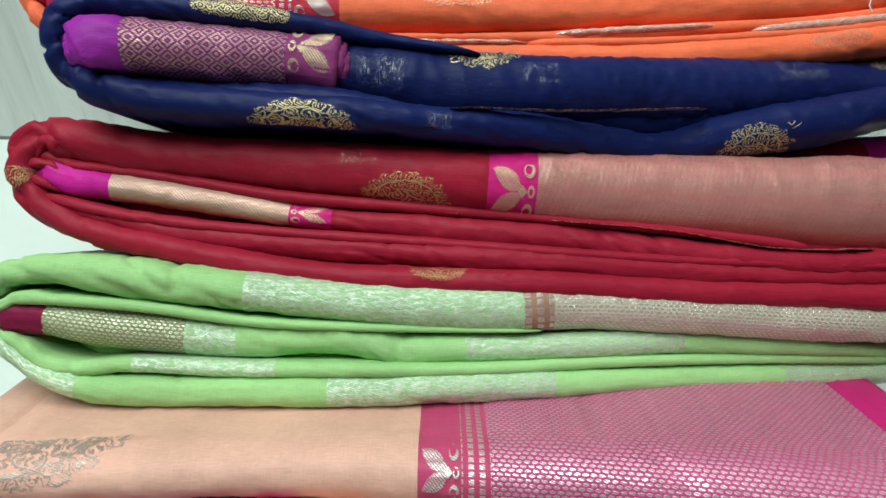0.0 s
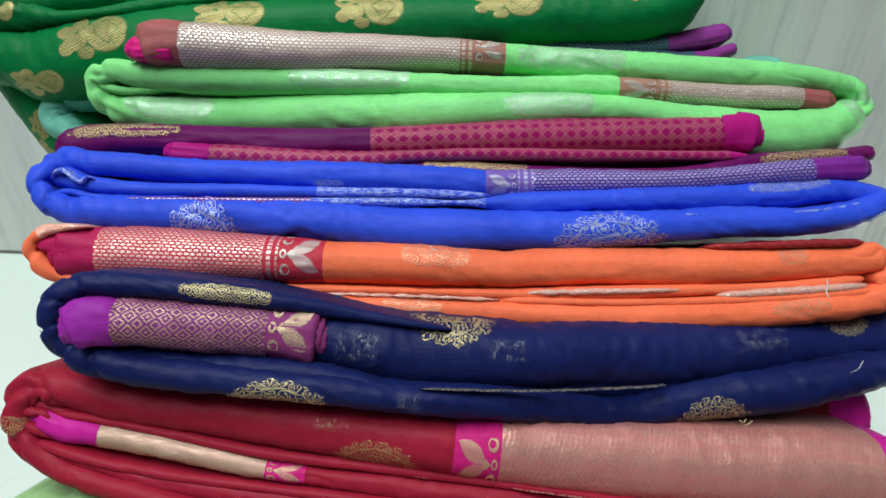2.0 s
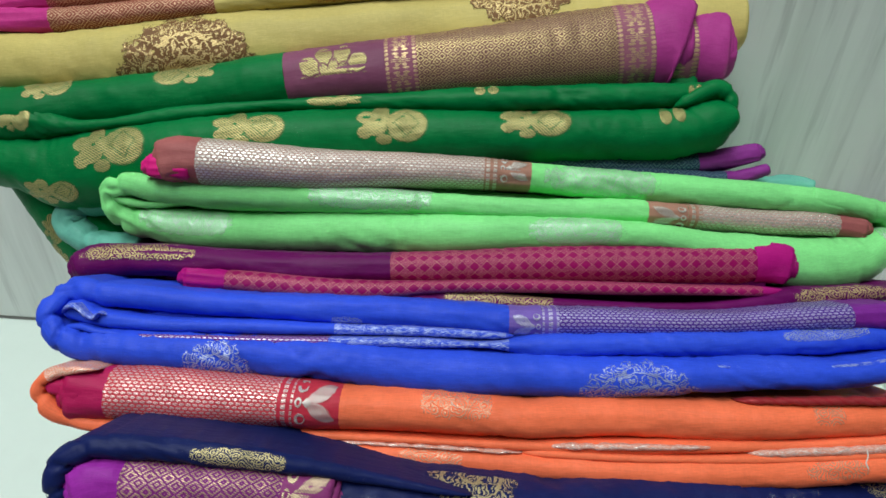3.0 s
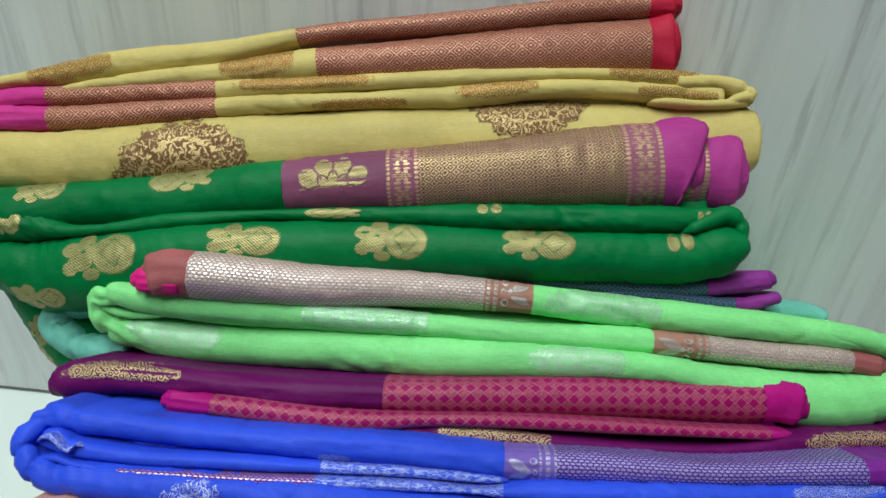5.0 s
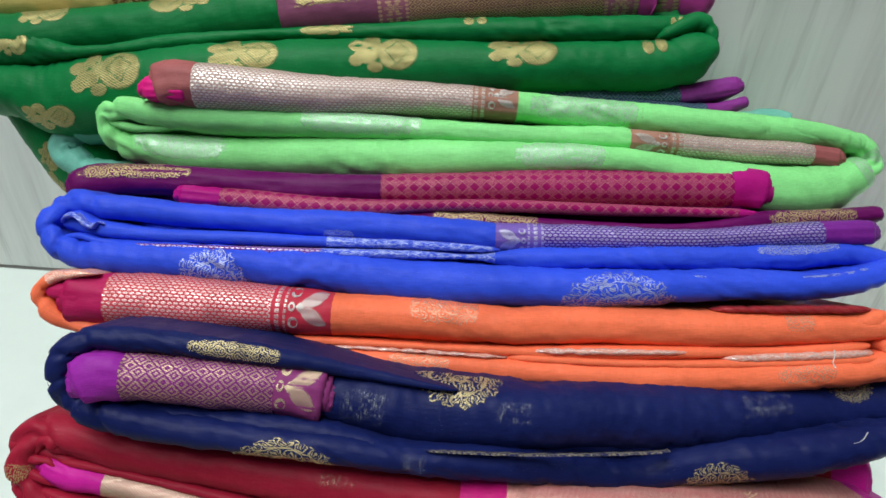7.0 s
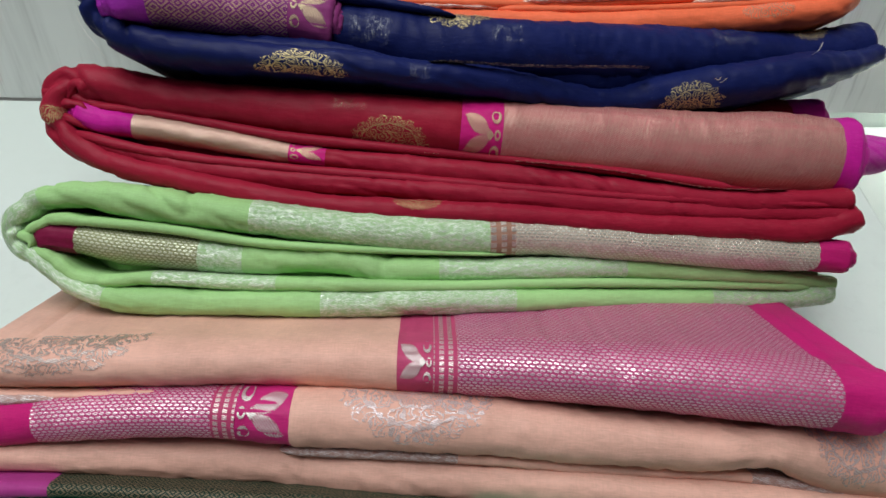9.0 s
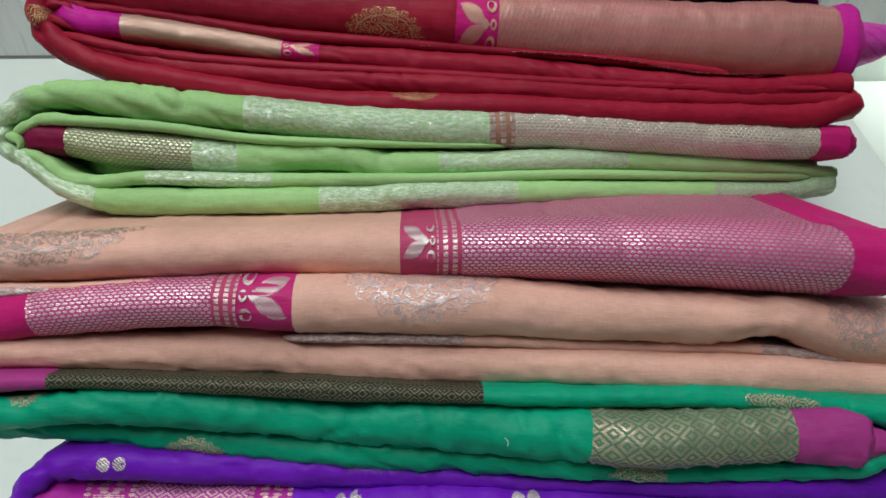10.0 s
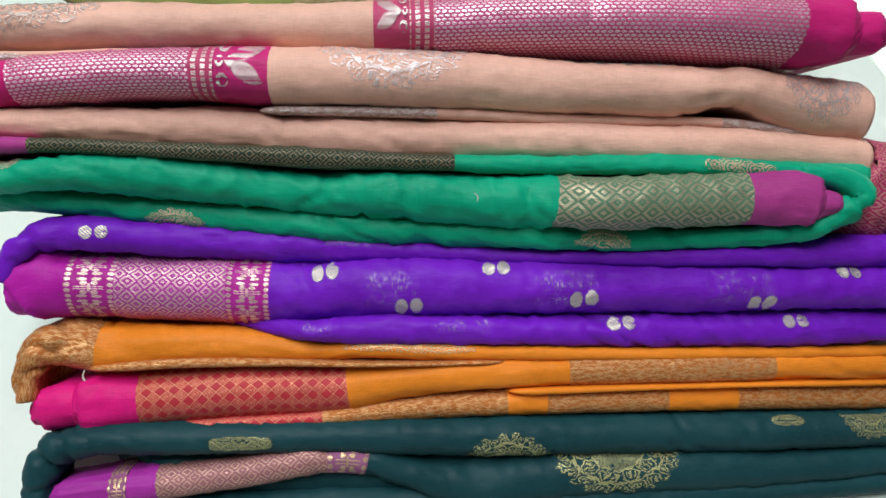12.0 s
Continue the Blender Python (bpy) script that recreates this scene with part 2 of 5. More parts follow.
        tip = m("ABSOLUTE", m("COSINE", m("MULTIPLY", turn, 5.0)))
        outer = n.ramp(m("SUBTRACT", r, m("MULTIPLY_ADD", tip, 0.22, 0.74)), 0.02, -0.03)
        seams = m("MULTIPLY", n.ramp(tip, 0.28, 0.12), n.ramp(r, 0.44, 0.5))
        inner = line(m("SUBTRACT", r, m("MULTIPLY_ADD", m("ABSOLUTE", m("SINE", m("MULTIPLY", turn, 5.0))), 0.14, 0.40)), 0.0, 0.03)
        hatch = m("MULTIPLY_ADD", n.ramp(m("SINE", m("MULTIPLY", m("ADD", u, m("MULTIPLY", v, 1.2)), 3.6)), -0.8, -0.1), 0.6, 0.4)
        mask = m("MULTIPLY", m("MULTIPLY", m("MULTIPLY", outer, n.ramp(h, 0.15, 0.2)), hatch), m("SUBTRACT", 1.0, m("MULTIPLY", union(inner, seams), 0.85)))
    elif shape == "tulip":                                              # a striped bud that points along the border, with a scroll at its foot
        away = m("ABSOLUTE", y)
        dx, dy = m("SUBTRACT", x, 0.22), m("SUBTRACT", away, 0.36)
        p = m("ADD", m("MULTIPLY", dx, 0.91), m("MULTIPLY", dy, 0.42))
        q = m("SUBTRACT", m("MULTIPLY", dy, 0.91), m("MULTIPLY", dx, 0.42))
        reach = m("MULTIPLY_ADD", m("MULTIPLY", p, p), -0.56, 0.30)
        leaf = n.ramp(m("SUBTRACT", m("ABSOLUTE", q), reach), 0.03, -0.04)
        stripe = m("MULTIPLY_ADD", n.ramp(m("SINE", m("MULTIPLY", m("ADD", u, m("MULTIPLY", v, 0.9)), 5.2)), -0.8, -0.1), 0.8, 0.2)
        bud = n.ramp(m("ADD", m("MULTIPLY", m("ABSOLUTE", m("ADD", x, 0.42)), 1.0), away), 0.24, 0.18)
        foot = m("MULTIPLY", disc_at(-0.80, 0.0, 0.16, 0.20), m("SUBTRACT", 1.0, disc_at(-0.80, 0.0, 0.08, 0.10)))
        scrolls = union(*[m("MULTIPLY", disc_at(-0.70, k, 0.24, 0.24), m("SUBTRACT", 1.0, disc_at(-0.66, k * 1.04, 0.15, 0.14))) for k in (-0.62, 0.62)])
        mask = union(m("MULTIPLY", leaf, stripe), bud, foot, scrolls)
    elif shape == "ghost":                                              # loose floats behind the cloth glimmer through
        box = n.ramp(m("ADD", m("MAXIMUM", m("MULTIPLY", x, -0.9), m("MAXIMUM", x, m("ABSOLUTE", y))), m("MULTIPLY", rag, 2.5)), 1.0, 0.55)
        strokes = n.noise(n.node("ShaderNodeVectorMath", uv, (1.6, 0.32, 1.0), operation="MULTIPLY").outputs[0], 1.0, 3.0, 0.75)
        patchy = n.noise(uv, 0.16, 3.0, 0.6)
        rim = n.ramp(x, 0.3, 0.9)
        mask = m("MULTIPLY", box, m("MULTIPLY", n.ramp(strokes, 0.46, 0.62), m("MULTIPLY_ADD", n.ramp(patchy, 0.40, 0.60), 0.75, m("MULTIPLY", rim, 0.25))))
    else:                                                               # a small striped leaf
        mask = m("MULTIPLY", disc_at(0.0, 0.0, 0.92, 0.92), n.ramp(m("SINE", m("MULTIPLY", m("ADD", u, m("MULTIPLY", v, 1.2)), 4.0)), -0.9, -0.4))
    if shape != "ground":
        wear = n.ramp(n.noise(uv, 0.8, 4.0, 0.7), 0.30, 0.46)
        mask = m("MULTIPLY", mask, m("MULTIPLY", m("MULTIPLY_ADD", wear, 0.5, 0.5), m("MULTIPLY", m("MULTIPLY_ADD", stitches(n, u, v), 0.6, 0.4), cover)))
    bs = n.bsdf.inputs
    n.put(bs["Alpha"], mask)
    n.put(bs["Base Color"], n.mix(n.noise(uv, 0.9, 2.0), rgb(thread, 0.75), rgb(thread, 1.12)))
    bs["Metallic"].default_value, bs["Roughness"].default_value = (0.15, 0.6) if shape == "ground" else (0.55, 0.45)
    n.bump(m("MULTIPLY", mask, stitches(n, u, v)), 0.4, 0.0003)
    return n.mat


# cloth: colour.  Others: ground colour, thread colour, repeat in millimetres, cover.
YEL, DGR, TUR, GRN, PUR, BLU, ORA, NAV, MAR, LGR, PEA, EME, VIO, OCH, DTE = (
    (0.56, 0.455, 0.15), (0.002, 0.15, 0.036), (0.15, 0.44, 0.35), (0.24, 0.70, 0.235), (0.115, 0.001, 0.088), (0.028, 0.075, 0.68), (0.88, 0.172, 0.075),
    (0.005, 0.011, 0.085), (0.32, 0.010, 0.034), (0.36, 0.62, 0.25), (0.76, 0.44, 0.35), (0.002, 0.33, 0.185), (0.17, 0.010, 0.52), (0.80, 0.235, 0.018), (0.008, 0.05, 0.06))
MAG, HOT, LILAC, CRIM = (0.52, 0.012, 0.24), (0.66, 0.01, 0.20), (0.34, 0.05, 0.32), (0.40, 0.008, 0.085)
LOOKS = {
    "Y": ("cloth", YEL), "Ycop": ("lattice", (0.25, 0.065, 0.045), (0.84, 0.56, 0.36), 10.0, 0.66), "Yred": ("cloth", (0.42, 0.012, 0.04)), "Ymag": ("cloth", (0.50, 0.03, 0.22)),
    "YbroY": ("brocade", YEL, (0.42, 0.19, 0.045), 5.0, 0.95), "Ysol": ("solid", YEL, (0.16, 0.065, 0.012), 4.0, 0.95), "Ybro": ("brocade", YEL, (0.74, 0.54, 0.24), 4.0, 0.85),
    "D": ("cloth", DGR), "Dlot": ("cloth", (0.20, 0.06, 0.12)), "Dorn": ("ornament", (0.27, 0.09, 0.14), GOLD, 4.6, 0.75), "Dgold": ("diamond", (0.15, 0.06, 0.06), GOLD, 6.0, 0.85),
    "Dsel": ("cloth", (0.36, 0.035, 0.22)), "Dleaf": ("twill", (0.25, 0.26, 0.08), (0.55, 0.46, 0.19), 1.7, 0.95),
    "Q": ("cloth", TUR), "Sdia": ("diamond", (0.03, 0.06, 0.13), (0.25, 0.36, 0.42), 7.0, 0.7), "Spur": ("cloth", (0.24, 0.03, 0.25)),
    "G": ("cloth", GRN), "Gpink": ("cloth", HOT), "Gbrn": ("cloth", (0.34, 0.10, 0.10)), "Ghon": ("honey", (0.44, 0.29, 0.25), (0.88, 0.86, 0.83), 2.9, 0.95), "Gtul": ("cloth", (0.36, 0.18, 0.13)),
    "Gbro": ("brocade", GRN, (0.70, 0.86, 0.74), 3.4, 0.75),
    "Mp": ("cloth", PUR), "Mcrm": ("trellis", (0.27, 0.001, 0.09), (0.90, 0.50, 0.38), 6.4, 0.42), "Msel": ("cloth", (0.38, 0.003, 0.17)), "Mbro": ("brocade", PUR, GOLD, 5.0, 0.75),
    "B": ("cloth", BLU), "Bsel": ("cloth", (0.17, 0.015, 0.25)), "Bhon": ("honey", (0.075, 0.015, 0.27), (0.74, 0.72, 0.92), 2.7, 0.8), "Bhon2": ("honey", (0.16, 0.02, 0.25), (0.72, 0.70, 0.85), 2.5, 0.8),
    "Btul": ("cloth", (0.17, 0.10, 0.42)), "Bbro": ("brocade", BLU, (0.56, 0.62, 0.90), 4.0, 0.7), "Bsil": ("glitter", BLU, (0.72, 0.80, 0.97), 5.0, 0.9),
    "O": ("cloth", ORA), "Osel": ("cloth", CRIM), "Ohon": ("honey", (0.56, 0.05, 0.07), (0.80, 0.70, 0.68), 2.9, 0.85), "Otul": ("cloth", (0.52, 0.03, 0.06)), "Obro": ("brocade", ORA, (0.92, 0.55, 0.36), 5.0, 0.6),
    "Osil": ("glitter", (0.70, 0.30, 0.22), (0.96, 0.92, 0.90), 2.0, 1.0), "Opal": ("brocade", (0.80, 0.30, 0.20), (0.92, 0.80, 0.72), 4.0, 0.9), "Odk": ("twill", (0.26, 0.006, 0.015), (0.5, 0.1, 0.1), 6.0, 0.5),
    "N": ("cloth", NAV), "Nsel": ("cloth", (0.30, 0.02, 0.34)), "Ngold": ("diamond", (0.20, 0.02, 0.18), GOLD, 7.0, 0.6), "Ntul": ("cloth", (0.26, 0.04, 0.18)), "Nbro": ("brocade", NAV, (0.72, 0.60, 0.32), 3.6, 0.85),
    "Nfnt": ("brocade", NAV, (0.55, 0.58, 0.66), 4.0, 0.65), "Ngth": ("glitter", NAV, (0.86, 0.74, 0.48), 1.8, 0.9),
    "R": ("cloth", MAR), "Rsel": ("cloth", (0.56, 0.012, 0.30)), "Rtw": ("twill", (0.44, 0.035, 0.07), (0.90, 0.70, 0.56), 1.2, 0.85), "Rtw2": ("twill", (0.48, 0.22, 0.17), (0.86, 0.72, 0.58), 1.7, 0.9), "Rtul": ("cloth", (0.58, 0.010, 0.19)),
    "Rbro": ("brocade", MAR, GOLD, 5.0, 0.6), "Rfnt": ("brocade", MAR, ROSE, 4.0, 0.6), "Rgth": ("glitter", MAR, (0.86, 0.70, 0.56), 1.8, 0.9), "Rtab": ("twill", (0.50, 0.012, 0.32), (0.7, 0.3, 0.55), 8.0, 0.3),
    "L": ("cloth", LGR), "Lsel": ("cloth", (0.50, 0.012, 0.15)), "Lhon": ("honey", (0.50, 0.43, 0.34), (0.90, 0.93, 0.85), 2.5, 0.95), "Lband": ("bands", (0.36, 0.20, 0.14), SILVER, 5.0, 0.9),
    "Lbro": ("glitter", (0.38, 0.60, 0.30), (0.92, 0.96, 0.92), 6.0, 0.9), "Ldk": ("cloth", (0.20, 0.008, 0.05)), "Loli": ("honey", (0.26, 0.28, 0.14), (0.66, 0.70, 0.55), 2.6, 0.9),
    "P": ("cloth", PEA), "Pbt": ("cloth", (0.50, 0.06, 0.16)), "Phon": ("honey", (0.50, 0.055, 0.19), (0.88, 0.80, 0.86), 2.7, 0.9), "Psel": ("cloth", (0.52, 0.012, 0.16)), "Ptul": ("cloth", (0.52, 0.02, 0.17)),
    "Pgry": ("brocade", (0.70, 0.45, 0.33), (0.54, 0.48, 0.45), 4.0, 0.85), "Psil": ("brocade", PEA, (0.80, 0.75, 0.78), 3.2, 0.7), "Psil2": ("glitter", (0.46, 0.28, 0.24), (0.90, 0.88, 0.92), 5.0, 0.95),
    "T": ("cloth", EME), "Tsel": ("cloth", (0.36, 0.04, 0.22)), "Tdk": ("diamond", (0.008, 0.03, 0.02), (0.46, 0.32, 0.2), 6.0, 0.55), "Tgold": ("diamond", (0.10, 0.20, 0.12), (0.74, 0.54, 0.40), 10.0, 0.72),
    "Tbro": ("brocade", (0.015, 0.14, 0.07), (0.78, 0.60, 0.42), 5.0, 1.0), "Tcrm": ("diamond", (0.36, 0.02, 0.10), ROSE, 7.0, 0.5),
    "V": ("cloth", VIO), "Vsel": ("cloth", (0.46, 0.010, 0.36)), "Vorn": ("ornament", (0.44, 0.02, 0.30), (0.86, 0.74, 0.56), 4.4, 0.85), "Vgold": ("diamond", (0.44, 0.04, 0.34), (0.84, 0.70, 0.52), 7.5, 0.75),
    "Vdot": ("twill", (0.35, 0.2, 0.35), (0.90, 0.84, 0.66), 2.2, 1.0), "Vfnt": ("brocade", VIO, (0.66, 0.5, 0.75), 4.0, 0.7),
    "A": ("cloth", OCH), "Abro": ("glitter", (0.46, 0.13, 0.02), (0.92, 0.60, 0.30), 5.5, 0.9), "AbroP": ("brocade", OCH, (0.86, 0.60, 0.32), 4.5, 0.9), "Apink": ("cloth", (0.70, 0.008, 0.20)),
    "Ared": ("trellis", (0.50, 0.035, 0.05), (0.92, 0.58, 0.32), 6.0, 0.6),
    "K": ("cloth", DTE), "Ksel": ("cloth", (0.38, 0.03, 0.34)), "Korn": ("ornament", (0.30, 0.10, 0.22), GOLD, 7.0, 0.8), "Kgold": ("diamond", (0.30, 0.11, 0.14), (0.80, 0.58, 0.40), 7.0, 0.65), "Kbro": ("twill", DTE, (0.66, 0.63, 0.30), 1.9, 0.85),
    "Gbar": ("bands", (0.36, 0.18, 0.13), SILVER, 3.8, 0.8), "Bbar": ("bands", (0.17, 0.10, 0.42), (0.72, 0.70, 0.85), 3.8, 0.8), "Obar": ("bands", (0.52, 0.03, 0.06), SILVER, 3.8, 0.8), "Pbar": ("bands", (0.50, 0.06, 0.16), SILVER, 3.8, 0.8),
    "thread_white": ("cloth", (0.8, 0.78, 0.74)), "thread_dark": ("cloth", (0.06, 0.06, 0.09)), "thread_gold": ("cloth", (0.75, 0.62, 0.34)),
    "bud_silver": ("twill", (0.6, 0.5, 0.5), SILVER, 1.3, 0.8), "bud_gold": ("twill", (0.5, 0.35, 0.2), (0.84, 0.68, 0.42), 1.3, 0.75), "bud_violet": ("twill", (0.4, 0.4, 0.6), (0.72, 0.70, 0.88), 1.3, 0.75),
}
TULIPS = {"Gtul": "bud_silver", "Btul": "bud_violet", "Otul": "bud_silver", "Ntul": "bud_gold", "Rtul": "bud_gold", "Pbt": "bud_silver", "Ptul": "bud_silver"}
THREADS = {"Rgth": 0.3, "Ngth": 0.32, "Osil": 1.0, "Odk": 1.0}
NAMES = {"Ycop": "copper lattice border", "Dgold": "mauve and gold lattice border", "Ghon": "silver honeycomb border", "Mcrm": "crimson lattice border", "Bhon": "violet and silver honeycomb border",
         "Ohon": "red and silver honeycomb border", "Ngold": "purple and gold border", "Rtw": "rose gold twill border", "Lhon": "pale silver honeycomb border", "Phon": "pink and silver honeycomb border",
         "Tgold": "green and copper lattice border", "Vgold": "magenta and gold lattice border", "Ared": "red and gold lattice border", "Kgold": "mauve and gold border"}


def look_of(key):
    if key not in LINKS:
        kind, *args = LOOKS[key]
        LINKS[key] = weave("cloth_" + key.lower(), *args) if kind == "cloth" else weave("zari_" + key.lower(), args[0], args[1], kind, *args[2:])
    return LINKS[key]


def motif_look(key, shape):
    name = "motif_" + key + "_" + shape
    if name not in LINKS:
        args = LOOKS[key]
        LINKS[name] = motif_weave(name.lower(), args[2], shape, args[4], min(args[3], 5.0))
    return LINKS[name]


def painted(name, base, rough, streak=0.0, scale=1.0):
    """Laminate or paint with faint streaks, specks and a little relief."""
    n = Nodes(name)
    place = n.node("ShaderNodeTexCoord").outputs["Object"]
    grain = n.noise(n.node("ShaderNodeVectorMath", place, (38 * scale, 38 * scale, 2.4 * scale), operation="MULTIPLY").outputs[0], 1.0, 5.0, 0.62)
    dash = n.noise(n.node("ShaderNodeVectorMath", place, (95 * scale, 95 * scale, 7 * scale), operation="MULTIPLY").outputs[0], 1.0, 3.0, 0.6)
    broad = n.noise(place, 3.0, 3.0)
    mask = n.math("ADD", n.math("MULTIPLY", n.ramp(grain, 0.42, 0.72), 0.7), n.math("MULTIPLY", n.math("MULTIPLY", n.ramp(dash, 0.52, 0.68), n.ramp(broad, 0.35, 0.6)), 1.1))
    n.put(n.bsdf.inputs["Base Color"], n.mix(n.math("MULTIPLY", mask, streak), rgb(base), rgb(base, 0.45)))
    n.put(n.bsdf.inputs["Roughness"], n.math("MULTIPLY_ADD", broad, 0.2, rough - 0.1))
    n.bump(grain, 0.1, 0.0004)
    return n.mat


WALL = painted("grey_wood_laminate", (0.80, 0.83, 0.81), 0.5, 0.42)
TABLE = painted("white_laminate", (0.70, 0.78, 0.73), 0.4, 0.05)
# dark grey, so that the unseen room throws little light back
PAINT = painted("low_bounce_grey", (0.21, 0.21, 0.20), 0.7, 0.04)
TILE = painted("pale_floor", (0.42, 0.42, 0.40), 0.4, 0.08)
EDGE = painted("grey_edging", (0.45, 0.46, 0.45), 0.5, 0.1)


# ---- mesh helpers ----
def part(name, verts, faces, material, parent, label="", uv=None, rim=None, smooth=True):
    me = bpy.data.meshes.new(name)
    me.from_pydata(verts, [], faces)
    me.materials.append(material)
    if uv is not None:
        layer = me.uv_layers.new(name="cloth")
        index = np.empty(len(me.loops), dtype=np.int32)
        me.loops.foreach_get("vertex_index", index)
        layer.data.foreach_set("uv", np.asarray(uv, dtype=np.float32)[index].ravel())
        if rim is not None:
            layer = me.uv_layers.new(name="rim")
            layer.data.foreach_set("uv", np.asarray(rim, dtype=np.float32)[index].ravel())
    if smooth:
        me.polygons.foreach_set("use_smooth", [True] * len(me.polygons))
    ob = new(name, me)
    ob.parent = parent
    if label:
        ob["label"] = label
    return ob


def slab(name, x0, x1, y0, y1, z0, z1, material, parent=None, bevel=0.003):
    bm = bmesh.new()
    bmesh.ops.create_cube(bm, size=1)
    for v in bm.verts:
        v.co = Vector(((x0 + x1) / 2 + v.co.x * (x1 - x0), (y0 + y1) / 2 + v.co.y * (y1 - y0), (z0 + z1) / 2 + v.co.z * (z1 - z0)))
    if bevel:
        bmesh.ops.bevel(bm, geom=bm.edges[:], offset=bevel, segments=2, affect="EDGES", profile=0.5)
    me = bpy.data.meshes.new(name)
    bm.to_mesh(me)
    bm.free()
    me.materials.append(material)
    ob = new(name, me)
    ob.parent = parent
    return ob


# ---- the shop: table, back wall, floor and room ----
EDGE_X, WALL_Y = 0.388, 0.522
table = tagged(new("display_table"), "white laminate display table standing against the grey wall", "table", kind="structure")
slab("tabletop", -1.3, EDGE_X, -0.55, WALL_Y, -0.03, 0.0, TABLE, table)
slab("apron", -1.25, EDGE_X - 0.02, -0.50, WALL_Y - 0.01, -0.72, -0.032, TABLE, table)
wall = slab("wall_north", -2.4, 2.4, 0.0, 0.03, 0.0, 1.0, WALL, bevel=0.002)
wall.matrix_world = pose(0, WALL_Y, 0.001, -8, 0, 0)   # the panel leans back a little
tagged(wall, "pale grey wood grain laminate panel leaning behind the table", "wall", kind="structure")
tagged(slab("floor", -2.4, 2.4, -2.6, 2.4, -0.8, -0.74, TILE, bevel=0), "pale tiled shop floor", "floor", kind="structure")
# unseen ceiling and walls, added to close the room and limit bounce
tagged(slab("ceiling", -2.4, 2.4, -2.6, 2.4, 2.8, 2.86, PAINT, bevel=0), "unseen ceiling, dark grey to hold down bounced light", "ceiling", kind="structure")
tagged(slab("wall_west", -2.46, -2.4, -2.6, 2.4, -0.74, 2.8, PAINT, bevel=0), "unseen room wall, dark grey to hold down bounced light", "wall", kind="structure")
tagged(slab("wall_east", 2.4, 2.46, -2.6, 2.4, -0.74, 2.8, PAINT, bevel=0), "unseen room wall, dark grey to hold down bounced light", "wall", kind="structure")
tagged(slab("wall_south", -2.4, 2.4, -2.66, -2.6, -0.74, 2.8, PAINT, bevel=0), "unseen room wall, dark grey to hold down bounced light", "wall", kind="structure")
tagged(slab("wall_far", -2.4, 2.4, 2.4, 2.46, -0.74, 2.8, PAINT, bevel=0), "unseen room wall, dark grey to hold down bounced light", "wall", kind="structure")
# made-up bench that fills the overexposed area past the table edge
bench = tagged(new("stand_in_bench"), "low white bench standing in for the bright area beside the table", "bench")
slab("bench_top", 0.43, 2.0, 0.20, 0.80, -0.26, -0.22, TABLE, bench)
slab("bench_body", 0.45, 1.97, 0.23, 0.80, -0.738, -0.262, PAINT, bench)
slab("bench_back", 0.42, 2.0, 0.802, 0.83, -0.738, -0.14, TABLE, bench)


# ---- folded sarees ----
LEAN_FRAME = pose(0, 0, EYE, TILT, 0, 0)   # the pile leans back towards the wall
ARC = 16


def spline(pts, step=2.5):
    """A smooth line through stations (x, z, thickness, y), in millimetres."""
    p = np.array(pts, float)
    q = np.vstack([2 * p[0] - p[1], p, 2 * p[-1] - p[-2]])
    out = []
    for i in range(len(p) - 1):
        a, b, c, d = q[i:i + 4]
        k = max(2, int(np.hypot(*(c - b)[:2]) / step))
        l0, l1, l2 = [max(1e-6, np.hypot(*w[:2])) for w in (b - a, c - b, d - c)]
        m1 = ((b - a) / l0 * l1 + (c - b) / l1 * l0) / (l0 + l1) * l1
        m2 = ((c - b) / l1 * l2 + (d - c) / l2 * l1) / (l1 + l2) * l1
        for s in np.arange(k) / k:
            out.append((2 * s ** 3 - 3 * s * s + 1) * b + (s ** 3 - 2 * s * s + s) * m1 + (-2 * s ** 3 + 3 * s * s) * c + (s ** 3 - s * s) * m2)
    out.append(p[-1])
    return np.array(out)


